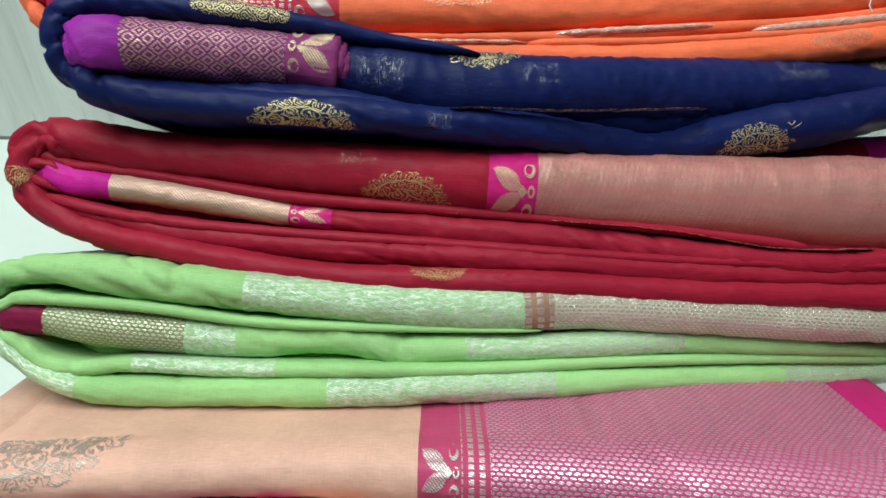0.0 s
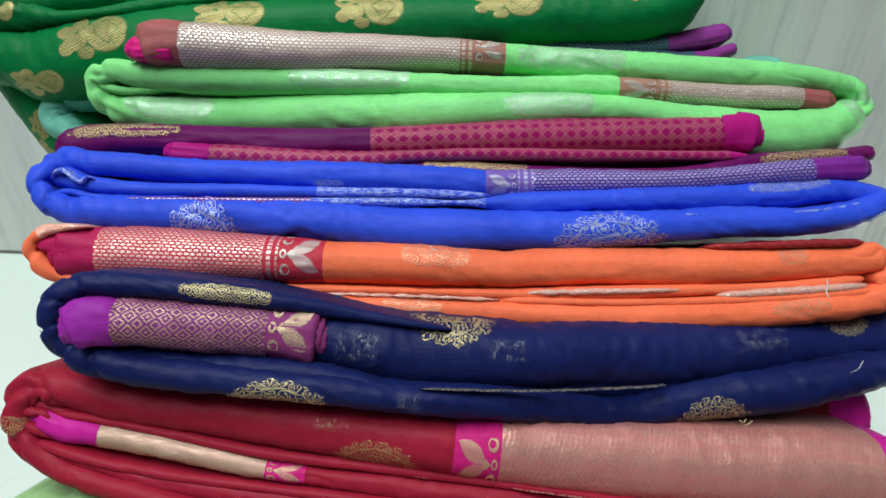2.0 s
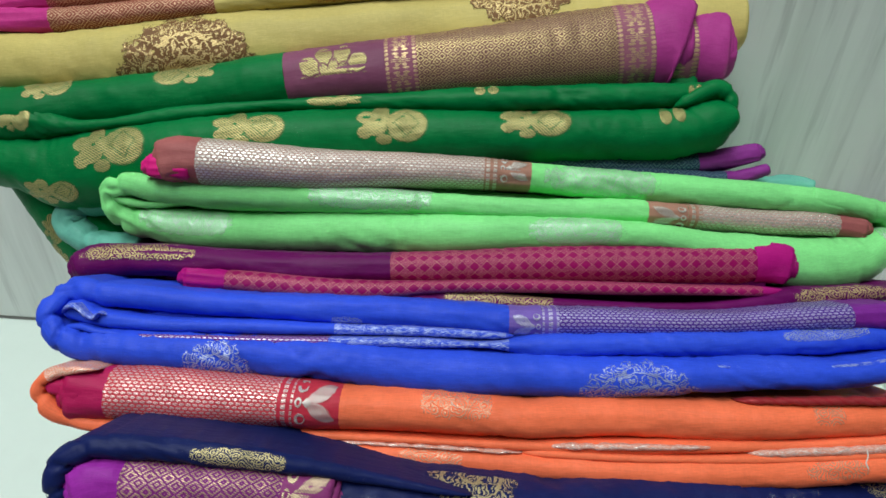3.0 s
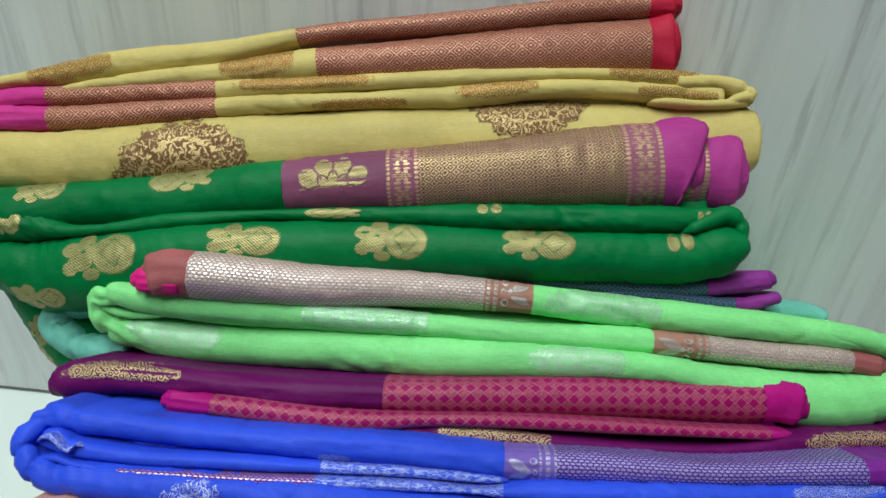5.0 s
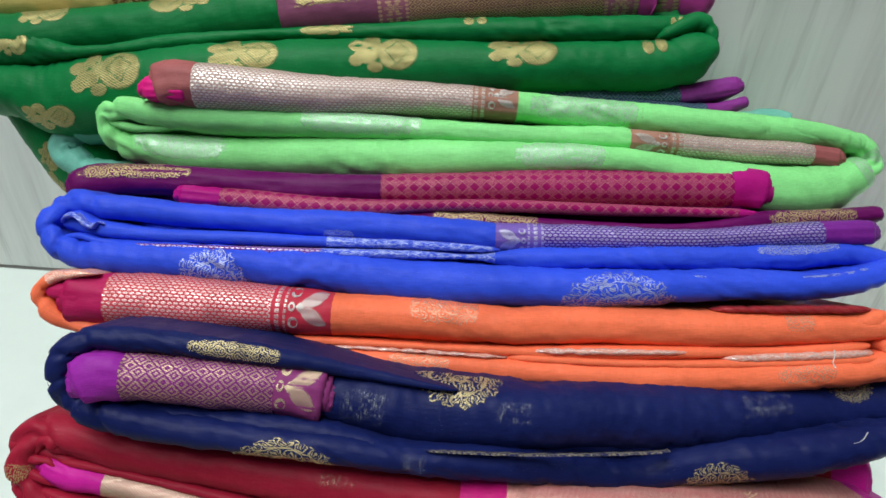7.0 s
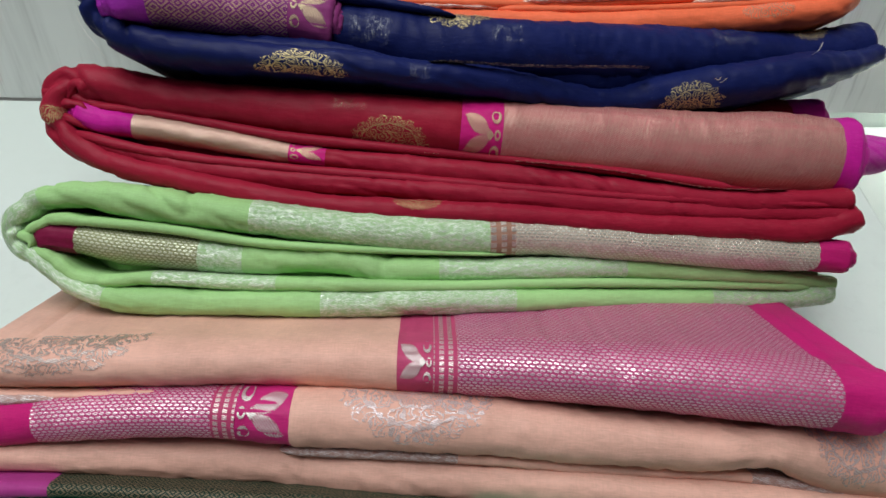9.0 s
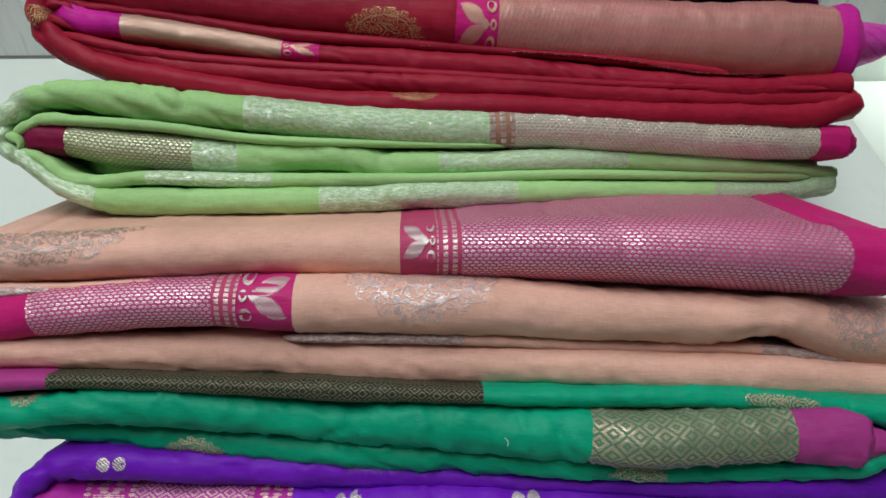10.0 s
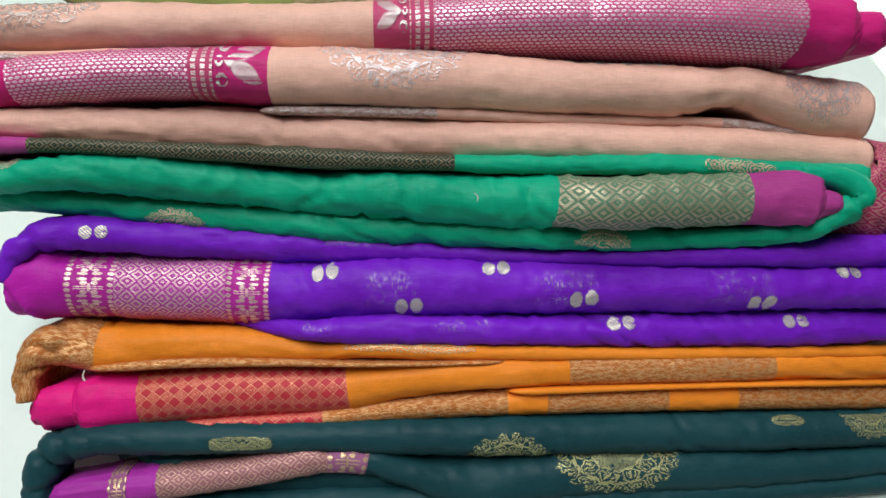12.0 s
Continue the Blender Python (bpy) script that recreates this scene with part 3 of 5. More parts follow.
class Ply:
    """One folded edge of cloth: a rounded lip that follows a line across the front of the pile and runs back into it."""

    def __init__(self, depth, rise, bulge, pts, seed, crumple):
        self.line = spline(pts)
        self.arc = np.r_[0, np.cumsum(np.hypot(*np.diff(self.line[:, :2], axis=0).T))]
        self.depth, self.bulge, self.seed, self.crumple = depth, bulge, seed, crumple
        self.sheets, self.flat = [], []
        self.back = np.array([0, math.cos(radians(rise)), math.sin(radians(rise))])
        t = np.gradient(self.line[:, :2], axis=0)
        t /= np.maximum(1e-6, np.hypot(t[:, 0], t[:, 1]))[:, None]
        self.normal = np.c_[-t[:, 1], t[:, 0]]
        way = np.unwrap(np.arctan2(t[:, 1], t[:, 0]))
        bent = np.abs(np.gradient(way, self.arc)) * 20                          # how sharply the cloth turns back on itself
        self.bent = np.minimum(1.0, np.convolve(np.pad(bent, 4, "edge"), np.ones(9) / 9, "valid"))

    def ends(self, first, out, tall, k):
        """The edge of a deeper sheet that stands out a little beyond one end of this ply."""
        a, b = (self.line[0], self.line[min(6, len(self.line) - 1)]) if first else (self.line[-1], self.line[-min(7, len(self.line))])
        way = (a - b)[:2] / max(1e-6, np.hypot(*(a - b)[:2]))
        high = float(np.interp(5.0 if first else self.arc[-1] - 5.0, self.arc, self.line[:, 2])) * tall
        pts = []
        for d in (-7.0, -2.0, out):
            x, z = a[:2] + way * d
            pts.append((x, z - 0.10 * high * (k - 1.5), high, a[3] + 1.3 * k))
        if first:
            pts.reverse()
        edge = Ply(min(self.depth, 20), 2, self.bulge, pts, self.seed + k, 0.0)
        edge.sheets.append((-1.0, 99.0))
        return edge

    def column(self, u):
        i = np.array([np.interp(u, self.arc, self.line[:, k]) for k in range(4)])
        n = np.array([np.interp(u, self.arc, self.normal[:, k]) for k in range(2)])
        n /= max(1e-6, np.hypot(*n))
        end = min(u, self.arc[-1] - u)
        r, least = (min(2.2, i[2] * 0.3), 0.92) if i[2] > 6.5 else (16.0, 0.12)
        k = 1.0 if end > r else least + (1 - least) * math.sqrt(max(0.0, 1 - (1 - end / r) ** 2))
        return i[0], i[1], i[2] * k, n, i[3] + (1 - k) * 5

    def point(self, u, phi, col=None, lift=0.0):
        """phi runs from 90 degrees on one rim of the lip to -90 on the other."""
        x, z, h, n, front = col or self.column(u)
        s, c = math.sin(phi), math.cos(phi)
        b = min(max(h * self.bulge, 2.0), 30.0 if self.bulge > 0.8 else 12.0 + 0.25 * h)
        for first, final in self.sheets:                                        # the cut end lies flatter than the fold
            if first <= u <= final and final - first < 90:
                b *= 1 - 0.6 * ((final - u if first < 1 else u - first if final > self.arc[-1] - 1 else 0.0) / (final - first))
        v = phi * h * 0.5
        k = self.seed
        bend = 6 * noise.noise((u * 0.02, v * 0.02, k + 5))
        w = 1.1 * noise.noise((u * 0.02, v * 0.04, k)) + 0.25 * noise.noise((u * 0.07 + v * 0.04, v * 0.06, k + 7))
        long_crease = abs(noise.noise((u * 0.009, (v + bend) * 0.14, k + 3)))      # runs along the fold
        slant_crease = abs(noise.noise((u * 0.045 + v * 0.08, v * 0.03 - u * 0.012, k + 11)))
        strong = max(0.0, noise.noise((u * 0.014, v * 0.01, k + 21)) + 0.2)
        w -= 0.6 * max(0.0, 1 - long_crease / 0.10) + (1.5 + self.crumple) * strong * max(0.0, 1 - slant_crease / 0.09)
        if any(first <= u <= final for first, final in self.flat):                # the metal thread stiffens the border
            w *= 0.5
        if any(first <= u <= final for first, final in self.sheets):
            w *= 0.35
        for first, final in self.sheets:                                                   # the cut end shows its separate sheets
            if first <= u <= final:
                gap = abs(((v / 3.9 + bend * 0.06) % 1.0) - 0.5) * 2
                w -= 1.2 * max(0.0, gap - 0.72) / 0.28
        turn = float(np.interp(u, self.arc, self.bent))
        if turn > 0.15 and not any(first <= u <= final for first, final in self.sheets):                                                         # pinched creases round a turn
            pinch = abs(noise.noise((u * 0.085 + v * 0.03, v * 0.05, k + 51)))
            w -= turn * (3.8 * max(0.0, 1 - pinch / 0.2) - 0.6)
        ridge = 1 - abs(noise.noise((u * 0.1 + v * 0.06, v * 0.09, k + 31))) * 2
        w += self.crumple * (0.75 * max(0.0, ridge) ** 3 + 0.25 * noise.noise((u * 0.13, v * 0.11, k + 41)))
        w += 0.12 * noise.noise((u * 0.5, v * 0.3, k + 9))
        w = w * min(1.0, h / 16) + lift
        rs = math.copysign(abs(s) ** 0.9, s)
        px = x + n[0] * (h * 0.5 * rs + w * s)
        pz = z + n[1] * (h * 0.5 * rs + w * s)
        py = front + b * (1 - max(c, 0.0)) - w * c
        return (px / 1000, py / 1000, pz / 1000)

    def section(self, u0, u1):
        """Vertices, faces and map of the stretch from u0 to u1."""
        cols = max(2, int((u1 - u0) / 1.7))
        verts, uv, rim, faces = [], [], [], []
        ring = ARC + 1 + 4
        last = self.arc[-1]
        for j in range(cols + 1):
            u = u0 + (u1 - u0) * j / cols
            col = self.column(u)
            lip = [self.point(u, math.pi * (0.5 - k / ARC), col) for k in range(ARC + 1)]
            top, low = np.array(lip[0]), np.array(lip[-1])
            d = self.back * self.depth / 1000
            verts += [tuple(top + d), tuple(top + d * 0.35), *lip, tuple(low + d * 0.35), tuple(low + d)]
            h = col[2]
            arcs = [math.pi * (0.5 - k / ARC) * h * 0.55 for k in range(ARC + 1)]
            uv += [(u, arcs[0] + self.depth), (u, arcs[0] + self.depth * 0.35), *[(u, a) for a in arcs], (u, arcs[-1] - self.depth * 0.35), (u, arcs[-1] - self.depth)]
            rim += [((u - u0) / (u1 - u0), 0.0)] * ring
        for j in range(cols):
            for k in range(ring):
                a, b = j * ring + k, j * ring + (k + 1) % ring
                faces.append((a, b, b + ring, a + ring))
        if u0 <= 0.01:
            faces.append(tuple(range(ring))[::-1])
        if u1 >= last - 0.2:
            faces.append(tuple(cols * ring + k for k in range(ring)))
        return verts, faces, uv, rim

    def patch(self, u, v, rx, ry, mirror=1, stand=1, lift=0.36):
        """A thin woven figure that lies on the lip, round (u, v). mirror and stand turn it end for end and upside down."""
        nx, ny = max(6, min(40, int(rx * 1.1))), max(6, min(18, int(ry * 2)))
        verts, uv, rim, faces = [], [], [], []
        for i in range(nx + 1):
            a = 2 * i / nx - 1
            pu = min(max(u + rx * a, 0.5), self.arc[-1] - 0.5)
            col = self.column(pu)
            h = max(1.0, col[2])
            lo, hi = max(v - ry, -0.493 * h), min(v + ry, 0.493 * h)
            for j in range(ny + 1):
                dv = lo + (hi - lo) * j / ny
                phi = math.asin(min(0.986, max(-0.986, dv / (h * 0.5))))
                verts.append(self.point(pu, phi, col, lift))
                uv.append((pu, phi * h * 0.55))
                rim.append((a * mirror, (dv - v) / ry * stand))
        for i in range(nx):
            for j in range(ny):
                k = i * (ny + 1) + j
                faces.append((k, k + ny + 1, k + ny + 2, k + 1))
        return verts, faces, uv, rim


FIGURES = {"Gbro": "lace", "YbroY": "lace", "Mbro": "lace", "Obro": "lace", "AbroP": "lace", "Dleaf": "sprig", "Nfnt": "ghost", "Vfnt": "ghost", "Rfnt": "ghost",
           "Ysol": "ground", "Vdot": "dot"}
PLIES = []


def square_ends(pts, looks):
    """Cut ends of a border stay nearly as tall as the cloth beside them."""
    pts = [list(p) for p in pts]
    for flip in (False, True):
        run = pts[::-1] if flip else pts
        key, wide = (looks[-1][0], looks[-1][1] - looks[-2][1]) if flip else looks[0]
        if LOOKS[key][0] == "cloth" and len(key) > 1 and wide > 6:
            walked, inner = 0.0, 0
            while inner < len(run) - 1 and walked < wide * 0.95:
                walked += math.hypot(run[inner + 1][0] - run[inner][0], run[inner + 1][1] - run[inner][1])
                inner += 1
            for k in range(inner):
                run[k][2] = max(run[k][2], run[inner][2] * (0.9 if k == 0 else 0.96))
    return pts


def saree(depth, rise, crumple, label, plies):
    """One folded saree. crumple scales its creases. Each ply: roundness, stations (x, z, thickness, y), looks with their ends along it, motifs."""
    pack = tagged(new("folded_saree"), label, "saree", "pile of folded sarees")
    pack.matrix_world = LEAN_FRAME
    for place, (bulge, pts, looks, motifs, *lift) in enumerate(plies):
        PLIES.append(1)
        thin = all(key in THREADS for key, _ in looks)
        if thin:
            fine = spline(pts, 1.6)
            pts = [(x, z + 0.35 * noise.noise((i * 0.31, 2.0, len(PLIES))), h * THREADS[looks[0][0]] * (0.85 + (0.25 if h > 3 else 0.8) * noise.noise((i * 0.45, 0.0, len(PLIES)))), y) for i, (x, z, h, y) in enumerate(fine)]
        if not thin and len(looks) > 1:
            pts = square_ends(pts, looks)
        ply = Ply(3 if thin else depth, lift[0] if lift else rise, bulge, pts, len(PLIES) * 3.7, crumple)
        if place == len(plies) - 1 and 3 <= len(pts) <= 5:                       # the inner layers lie deeper towards the turned end
            ply.line[:, 3] += 45 * np.clip(1 - ply.arc / 45, 0, 1) ** 1.5
        u0, owner = 0.0, []
        for key, u1 in looks:
            if u1 - u0 < 0.6:
                continue
            mat = look_of(key)
            name = "fold" if LOOKS[key][0] == "cloth" and len(key) == 1 else "selvedge" if LOOKS[key][0] == "cloth" else "border"
            if name == "selvedge" and ply.column((u0 + u1) / 2)[2] > 9:
                ply.sheets.append((u0 - 0.01, u1 + 0.01))
            if name == "border" and u1 - u0 > 20:
                ply.flat.append((u0 + 2, u1 - 2))
            verts, faces, uv, rims = ply.section(u0, u1)
            ob = part(name, verts, faces, mat, pack, "" if name == "fold" else NAMES.get(key, ""), uv, rims)
            owner.append((u0, u1, ob))
            if name == "selvedge" and ply.sheets and (u0 < 0.01 or u1 > ply.arc[-1] - 0.3):         # the cut ends step out sheet by sheet
                first = u0 < 0.01
                for k, (out, tall) in enumerate(((2.4, 0.86), (4.2, 0.66))):
                    edge = ply.ends(first, out + 0.9 * noise.noise((len(PLIES) * 1.3, k * 2.1, 4)), tall, k + 1)
                    vs, fs, uvs, rims = edge.section(0.0, edge.arc[-1])
                    part("sheet_edge", vs, fs, mat, ob, "", uvs, rims)
            if key in TULIPS:
                thread = TULIPS[key]
                h, wide = ply.column((u0 + u1) / 2)[2], u1 - u0
                tall = min(h * 0.5, wide * 0.62)
                towards = 1 if any(LOOKS[k][0] != "cloth" for k, end in looks if end < u0 + 0.1) else -1      # the bud points away from the zari
                for step in range(-int(h * 0.5 / (2 * tall) + 0.5), int(h * 0.5 / (2 * tall) + 0.5) + 1):
                    if abs(step * 2 * tall) < h * 0.5:
                        vs, fs, uvs, rims = ply.patch((u0 + u1) / 2, step * 2 * tall + 0.12 * h, wide * 0.47, tall * 0.95, towards, 1, 0.4)
                        part("woven_bud", vs, fs, motif_look(thread, "tulip"), ob, "", uvs, rims)
            u0 = u1
        for u, v, rx, ry, shape, key in motifs:
            home = next((o for a, b, o in owner if a <= u <= b), owner[0][2])
            figure = "lotus" if shape == "flower" else "dot" if shape == "dot" else FIGURES.get(key, "medallion" if shape in ("fan", "dome", "bowl") else "lace")
            col = ply.column(u)
            upright = 1 if col[3][1] >= 0 else -1
            spots = ((u - rx * 0.5, v, rx * 0.46, ry), (u + rx * 0.5, v + ry * 0.1, rx * 0.46, ry)) if shape == "dot" else ((u, v, rx, ry),)
            for pu, pv, a, b in spots:
                stand = upright
                if figure in ("medallion", "ground"):                                              # the fold cuts the round figure off above or below
                    rising = shape == "dome" or (shape == "fan" and pv * upright < 1.0)
                    stand = upright if rising else -upright
                    b *= 1.12
                    pv -= 0.12 * b * stand
                mirror = 1 if math.sin(u * 12.9 + v * 3.1) > -0.3 else -1
                vs, fs, uvs, rims = ply.patch(pu, pv, a, b, mirror, stand, 0.5 if key == "Ybro" else 0.36)
                part("motif", vs, fs, motif_look(key, figure), home, "", uvs, rims)
    return pack


def loose_thread(pts, radius, material, parent):
    """A thin hanging end of thread through points in millimetres (x, y, z) of the pile's frame."""
    p = spline([(x, z, radius, y) for x, y, z in pts], 1.0)
    verts, faces, uv = [], [], []
    for i, (x, z, rad, y) in enumerate(p):
        for k in range(6):
            a = math.pi * k / 3
            verts.append(((x + rad * math.cos(a)) / 1000, (y + rad * math.sin(a)) / 1000, (z + 0.3 * rad * math.cos(a)) / 1000))
            uv.append((i, k))
    for i in range(len(p) - 1):
        for k in range(6):
            j = (k + 1) % 6
            faces.append((i * 6 + k, i * 6 + j, i * 6 + 6 + j, i * 6 + 6 + k))
    part("loose_thread", verts, faces, material, parent, "fine loose thread end", uv)


saree(14, 2, 0.6, "folded yellow silk saree with copper brocade borders topping the pile", [
    (0.62, [(-291.9, 316.4, 7.9, 392.3), (-263, 324.1, 7.5, 392.3), (-234.1, 331.4, 13.6, 392.3), (-205.4, 339.3, 16.1, 392.3), (-144.4, 351.2, 16, 392.3), (-105, 363, 10.7, 392.3), (-17.9, 378.9, 13.4, 392.3), (91.7, 398.3, 14.1, 392.3), (105.8, 399.8, 14.8, 392.3)], [('Y', 192.8), ('Ycop', 392.7), ('Yred', 406.9)], [(62.4, 0, 26.9, 5.4, 'leaf', 'YbroY')]),
    (0.62, [(-238.1, 319.4, 5.3, 390.5), (-199.8, 328, 8.1, 390.6), (-142.4, 338.7, 13.4, 390.5), (-91.7, 348.5, 19.3, 390.5), (-47.4, 354.8, 24.5, 390.5), (15.3, 365, 31.5, 390.5), (94, 375.9, 36.2, 390.5), (106.9, 377.5, 37.2, 390.5)], [('Y', 149.3), ('Ycop', 337), ('Yred', 350)], [(115.7, 2.6, 22.6, 8.8, 'fan', 'YbroY')]),
    (0.62, [(-282.1, 307.5, 7.1, 389.8), (-260.3, 313.3, 10.6, 390.2), (-244.1, 315.6, 12.4, 390.7), (-147, 328.5, 12.7, 391.3), (-109.7, 333.5, 10.5, 391.3), (-14.6, 345.7, 9.4, 390.8), (66.5, 354.9, 6.9, 390.5), (110.1, 356.2, 8.6, 390.5), (138.1, 354.7, 6.9, 390.5)], [('Ymag', 38.9), ('Ycop', 136.9), ('Y', 423.7)], [(187.1, 0.3, 40.9, 3.8, 'leaf', 'YbroY'), (382.8, 0.4, 26.7, 3.8, 'leaf', 'YbroY')]),
    (0.62, [(-276.2, 298.7, 14.6, 383.4), (-238.7, 302.4, 14.6, 385.7), (-145.5, 317.9, 12.3, 389.8), (-77, 328, 9.5, 391.9), (-13.7, 335.9, 12.2, 390.9), (48.3, 345.6, 10.3, 389.3), (134.9, 347.5, 10.2, 388.7)], [('Ymag', 37.7), ('Ycop', 132.2), ('Y', 414.6)], [(290.3, 0.9, 23.4, 4.4, 'leaf', 'YbroY'), (214.2, -3, 28.1, 2.8, 'leaf', 'YbroY'), (389.1, -1.2, 23.4, 3.1, 'leaf', 'YbroY')]),
    (0.42, [(-279.9, 276.3, 35.9, 383), (-239.8, 278.3, 33.1, 381.8), (-196, 284.4, 37.5, 383.1), (-136.5, 295.4, 39.7, 387.6), (-74.5, 305.8, 38.2, 391.7), (-11.7, 315.2, 38.3, 393.6), (51.1, 321.6, 39.8, 393.4), (112.8, 324.9, 39.3, 391.7), (146, 325.8, 45.8, 390.1), (156.4, 326.6, 35.6, 389.4)], [('Y', 439.8)], [(122.2, -1, 43.7, 19.3, 'fan', 'Ysol'), (122.2, -1, 41.8, 18.1, 'fan', 'Ybro'), (314.2, 7.1, 36.8, 13.1, 'fan', 'Ysol'), (314.2, 7.1, 34.9, 12.2, 'fan', 'Ybro')]),
    (0.62, [(109.6, 353, 6.8, 388.1), (137.3, 354.2, 8.2, 388.1), (149.8, 349.5, 9.5, 388.1), (139.4, 344.8, 6.1, 388.2), (95.1, 341, 4.8, 388.2)], [('Y', 97.7)], []),
    (0.62, [(-273.5, 304.2, 25.2, 398.6), (-111.9, 326.9, 32.5, 400.8), (17.8, 344, 39.1, 400.8), (129.4, 348.5, 27.4, 400)], [('Y', 405.7)], []),
])
saree(83, 2, 0.8, "folded dark green silk saree with gold leaves and mauve border", [
    (0.62, [(-266.5, 244.6, 30.4, 371.8), (-239.5, 247.9, 30.4, 373.2), (-220.7, 252.9, 28.7, 376.6), (-161.7, 263.4, 31.3, 379.7), (-100, 275.5, 33.4, 379.7), (-39, 285, 37.1, 378.2), (20.9, 294.2, 41.6, 377.7), (102.5, 306.9, 50.2, 377.6), (117.3, 308.7, 49.2, 377.6), (120.6, 307.8, 45.2, 377.6)], [('D', 169.5), ('Dlot', 226.1), ('Dorn', 243.9), ('Dgold', 354.4), ('Dorn', 374.4), ('Dsel', 392.8)], [(38.3, 8.9, 13.8, 7.4, 'leaf', 'Dleaf'), (114.2, 8.7, 18.4, 8, 'leaf', 'Dleaf'), (197.8, 3.2, 23.3, 11, 'flower', 'Dleaf')]),
    (0.62, [(99.7, 304, 45.9, 383), (122.5, 305.1, 42.5, 383), (141.7, 306.4, 40.8, 383), (145.3, 306.3, 33.1, 383)], [('Dorn', 28.3), ('Dsel', 45.7)], []),
    (0.62, [(-267, 239.7, 24.8, 373.1), (-242.1, 241.5, 22.5, 372.9), (-216.6, 239.4, 8.9, 374.6), (-159.6, 249.9, 8.7, 379.7), (-115.2, 258, 6.4, 384.2), (-68.6, 262.6, 9.1, 384.5), (-6.9, 267.8, 13.3, 382.2), (53.2, 272, 15.1, 380), (112.8, 276.8, 14.4, 379.7), (139.6, 279.6, 10.4, 380.2)], [('D', 409.5)], [(22.2, -0.4, 9.3, 6.8, 'leaf', 'Dleaf'), (198, 0.5, 16.1, 2.8, 'leaf', 'Dleaf'), (282.6, 2.9, 7.4, 2.8, 'dot', 'Dleaf'), (396.1, -0.7, 4.3, 3.7, 'dot', 'Dleaf')]),
    (0.62, [(-274.5, 217.7, 24.8, 374.6), (-245.5, 217.9, 32.5, 374.3), (-227.2, 215.6, 43.3, 374.3), (-214.2, 217.2, 45.4, 373.1), (-182.5, 224.4, 40.1, 370.8), (-152.9, 233, 33.2, 370.9), (-94.7, 241.1, 32.9, 374.8), (-35.4, 247, 32.6, 378.5), (25, 250.1, 29.9, 378.1), (83.9, 253.7, 27, 376.3), (127.6, 258.8, 27.5, 375.6), (141.9, 264, 25.6, 375.7), (148.8, 266.2, 12.8, 375.8)], [('D', 428.4)], [(85.6, 5.2, 21.4, 12.3, 'leaf', 'Dleaf'), (50.1, -13.1, 13.8, 6.7, 'leaf', 'Dleaf'), (162.3, 4.3, 20.2, 9.2, 'leaf', 'Dleaf'), (239.7, 3.8, 20.2, 11, 'leaf', 'Dleaf'), (318.2, 5.4, 20.2, 9.2, 'leaf', 'Dleaf'), (393, 6.8, 8, 5.2, 'dot', 'Dleaf')]),
    (0.62, [(115.7, 269.2, 5.2, 377.7), (127.4, 275.5, 8.4, 378.4), (140.6, 280.8, 8.5, 378.9), (147.6, 274.4, 8.4, 378.4), (145.5, 264.5, 7.7, 377.7)], [('D', 47.8)], []),
    (0.62, [(-258.2, 223.7, 46, 402), (-239.9, 200.5, 46, 402), (-219.0, 175.8, 40, 402), (-211.0, 165.9, 30, 402)], [('D', 74.6)], [(46.3, -8, 9, 8, 'leaf', 'Dleaf'), (59.7, -16, 9, 4, 'leaf', 'Dleaf')]),
    (0.62, [(-247.3, 234.1, 54, 385.7), (-70.2, 260.2, 58.6, 390.9), (130.8, 284.6, 70.5, 391.8)], [('D', 381.5)], []),
])
saree(130, 2, 0.8, "folded turquoise saree with slate border and purple ends, mostly hidden", [
    (0.62, [(-35.4, 233.2, 6.8, 394.9), (2.2, 235.4, 6.4, 394.9), (58.4, 237.8, 10.8, 394.9), (135.3, 242.5, 11.7, 394.9), (150.4, 245.7, 10, 394.9), (169.1, 250, 7.4, 394.9)], [('Sdia', 171), ('Spur', 205.7)], []),
    (0.62, [(74.3, 233.1, 4, 394.9), (105.1, 235.3, 4.4, 394.9), (163.3, 236.7, 8, 394.9), (174.6, 240.9, 6.7, 394.9)], [('Sdia', 76.9), ('Spur', 101.4)], []),
    (0.62, [(-208.2, 205.4, 4.8, 392.6), (-191.6, 207, 6.1, 392.6), (-159.8, 209.8, 8.2, 392.6)], [('Spur', 16.7), ('Sdia', 48.6)], []),
    (0.62, [(-178.4, 200.4, 12.3, 393.7), (-201.1, 200.7, 13.7, 393.7), (-218.6, 198, 15.7, 393.7), (-227.1, 188.6, 15.7, 393.7), (-215.9, 177.7, 15.6, 393.7), (-181.6, 174.8, 13.5, 393.7)], [('Q', 104.6)], []),
    (0.62, [(161.2, 229.2, 7.7, 396.1), (182.3, 233.4, 12.3, 396.1), (194.4, 234, 11, 396.1), (203, 232.7, 6.3, 396.1)], [('Q', 42.4)], []),
])
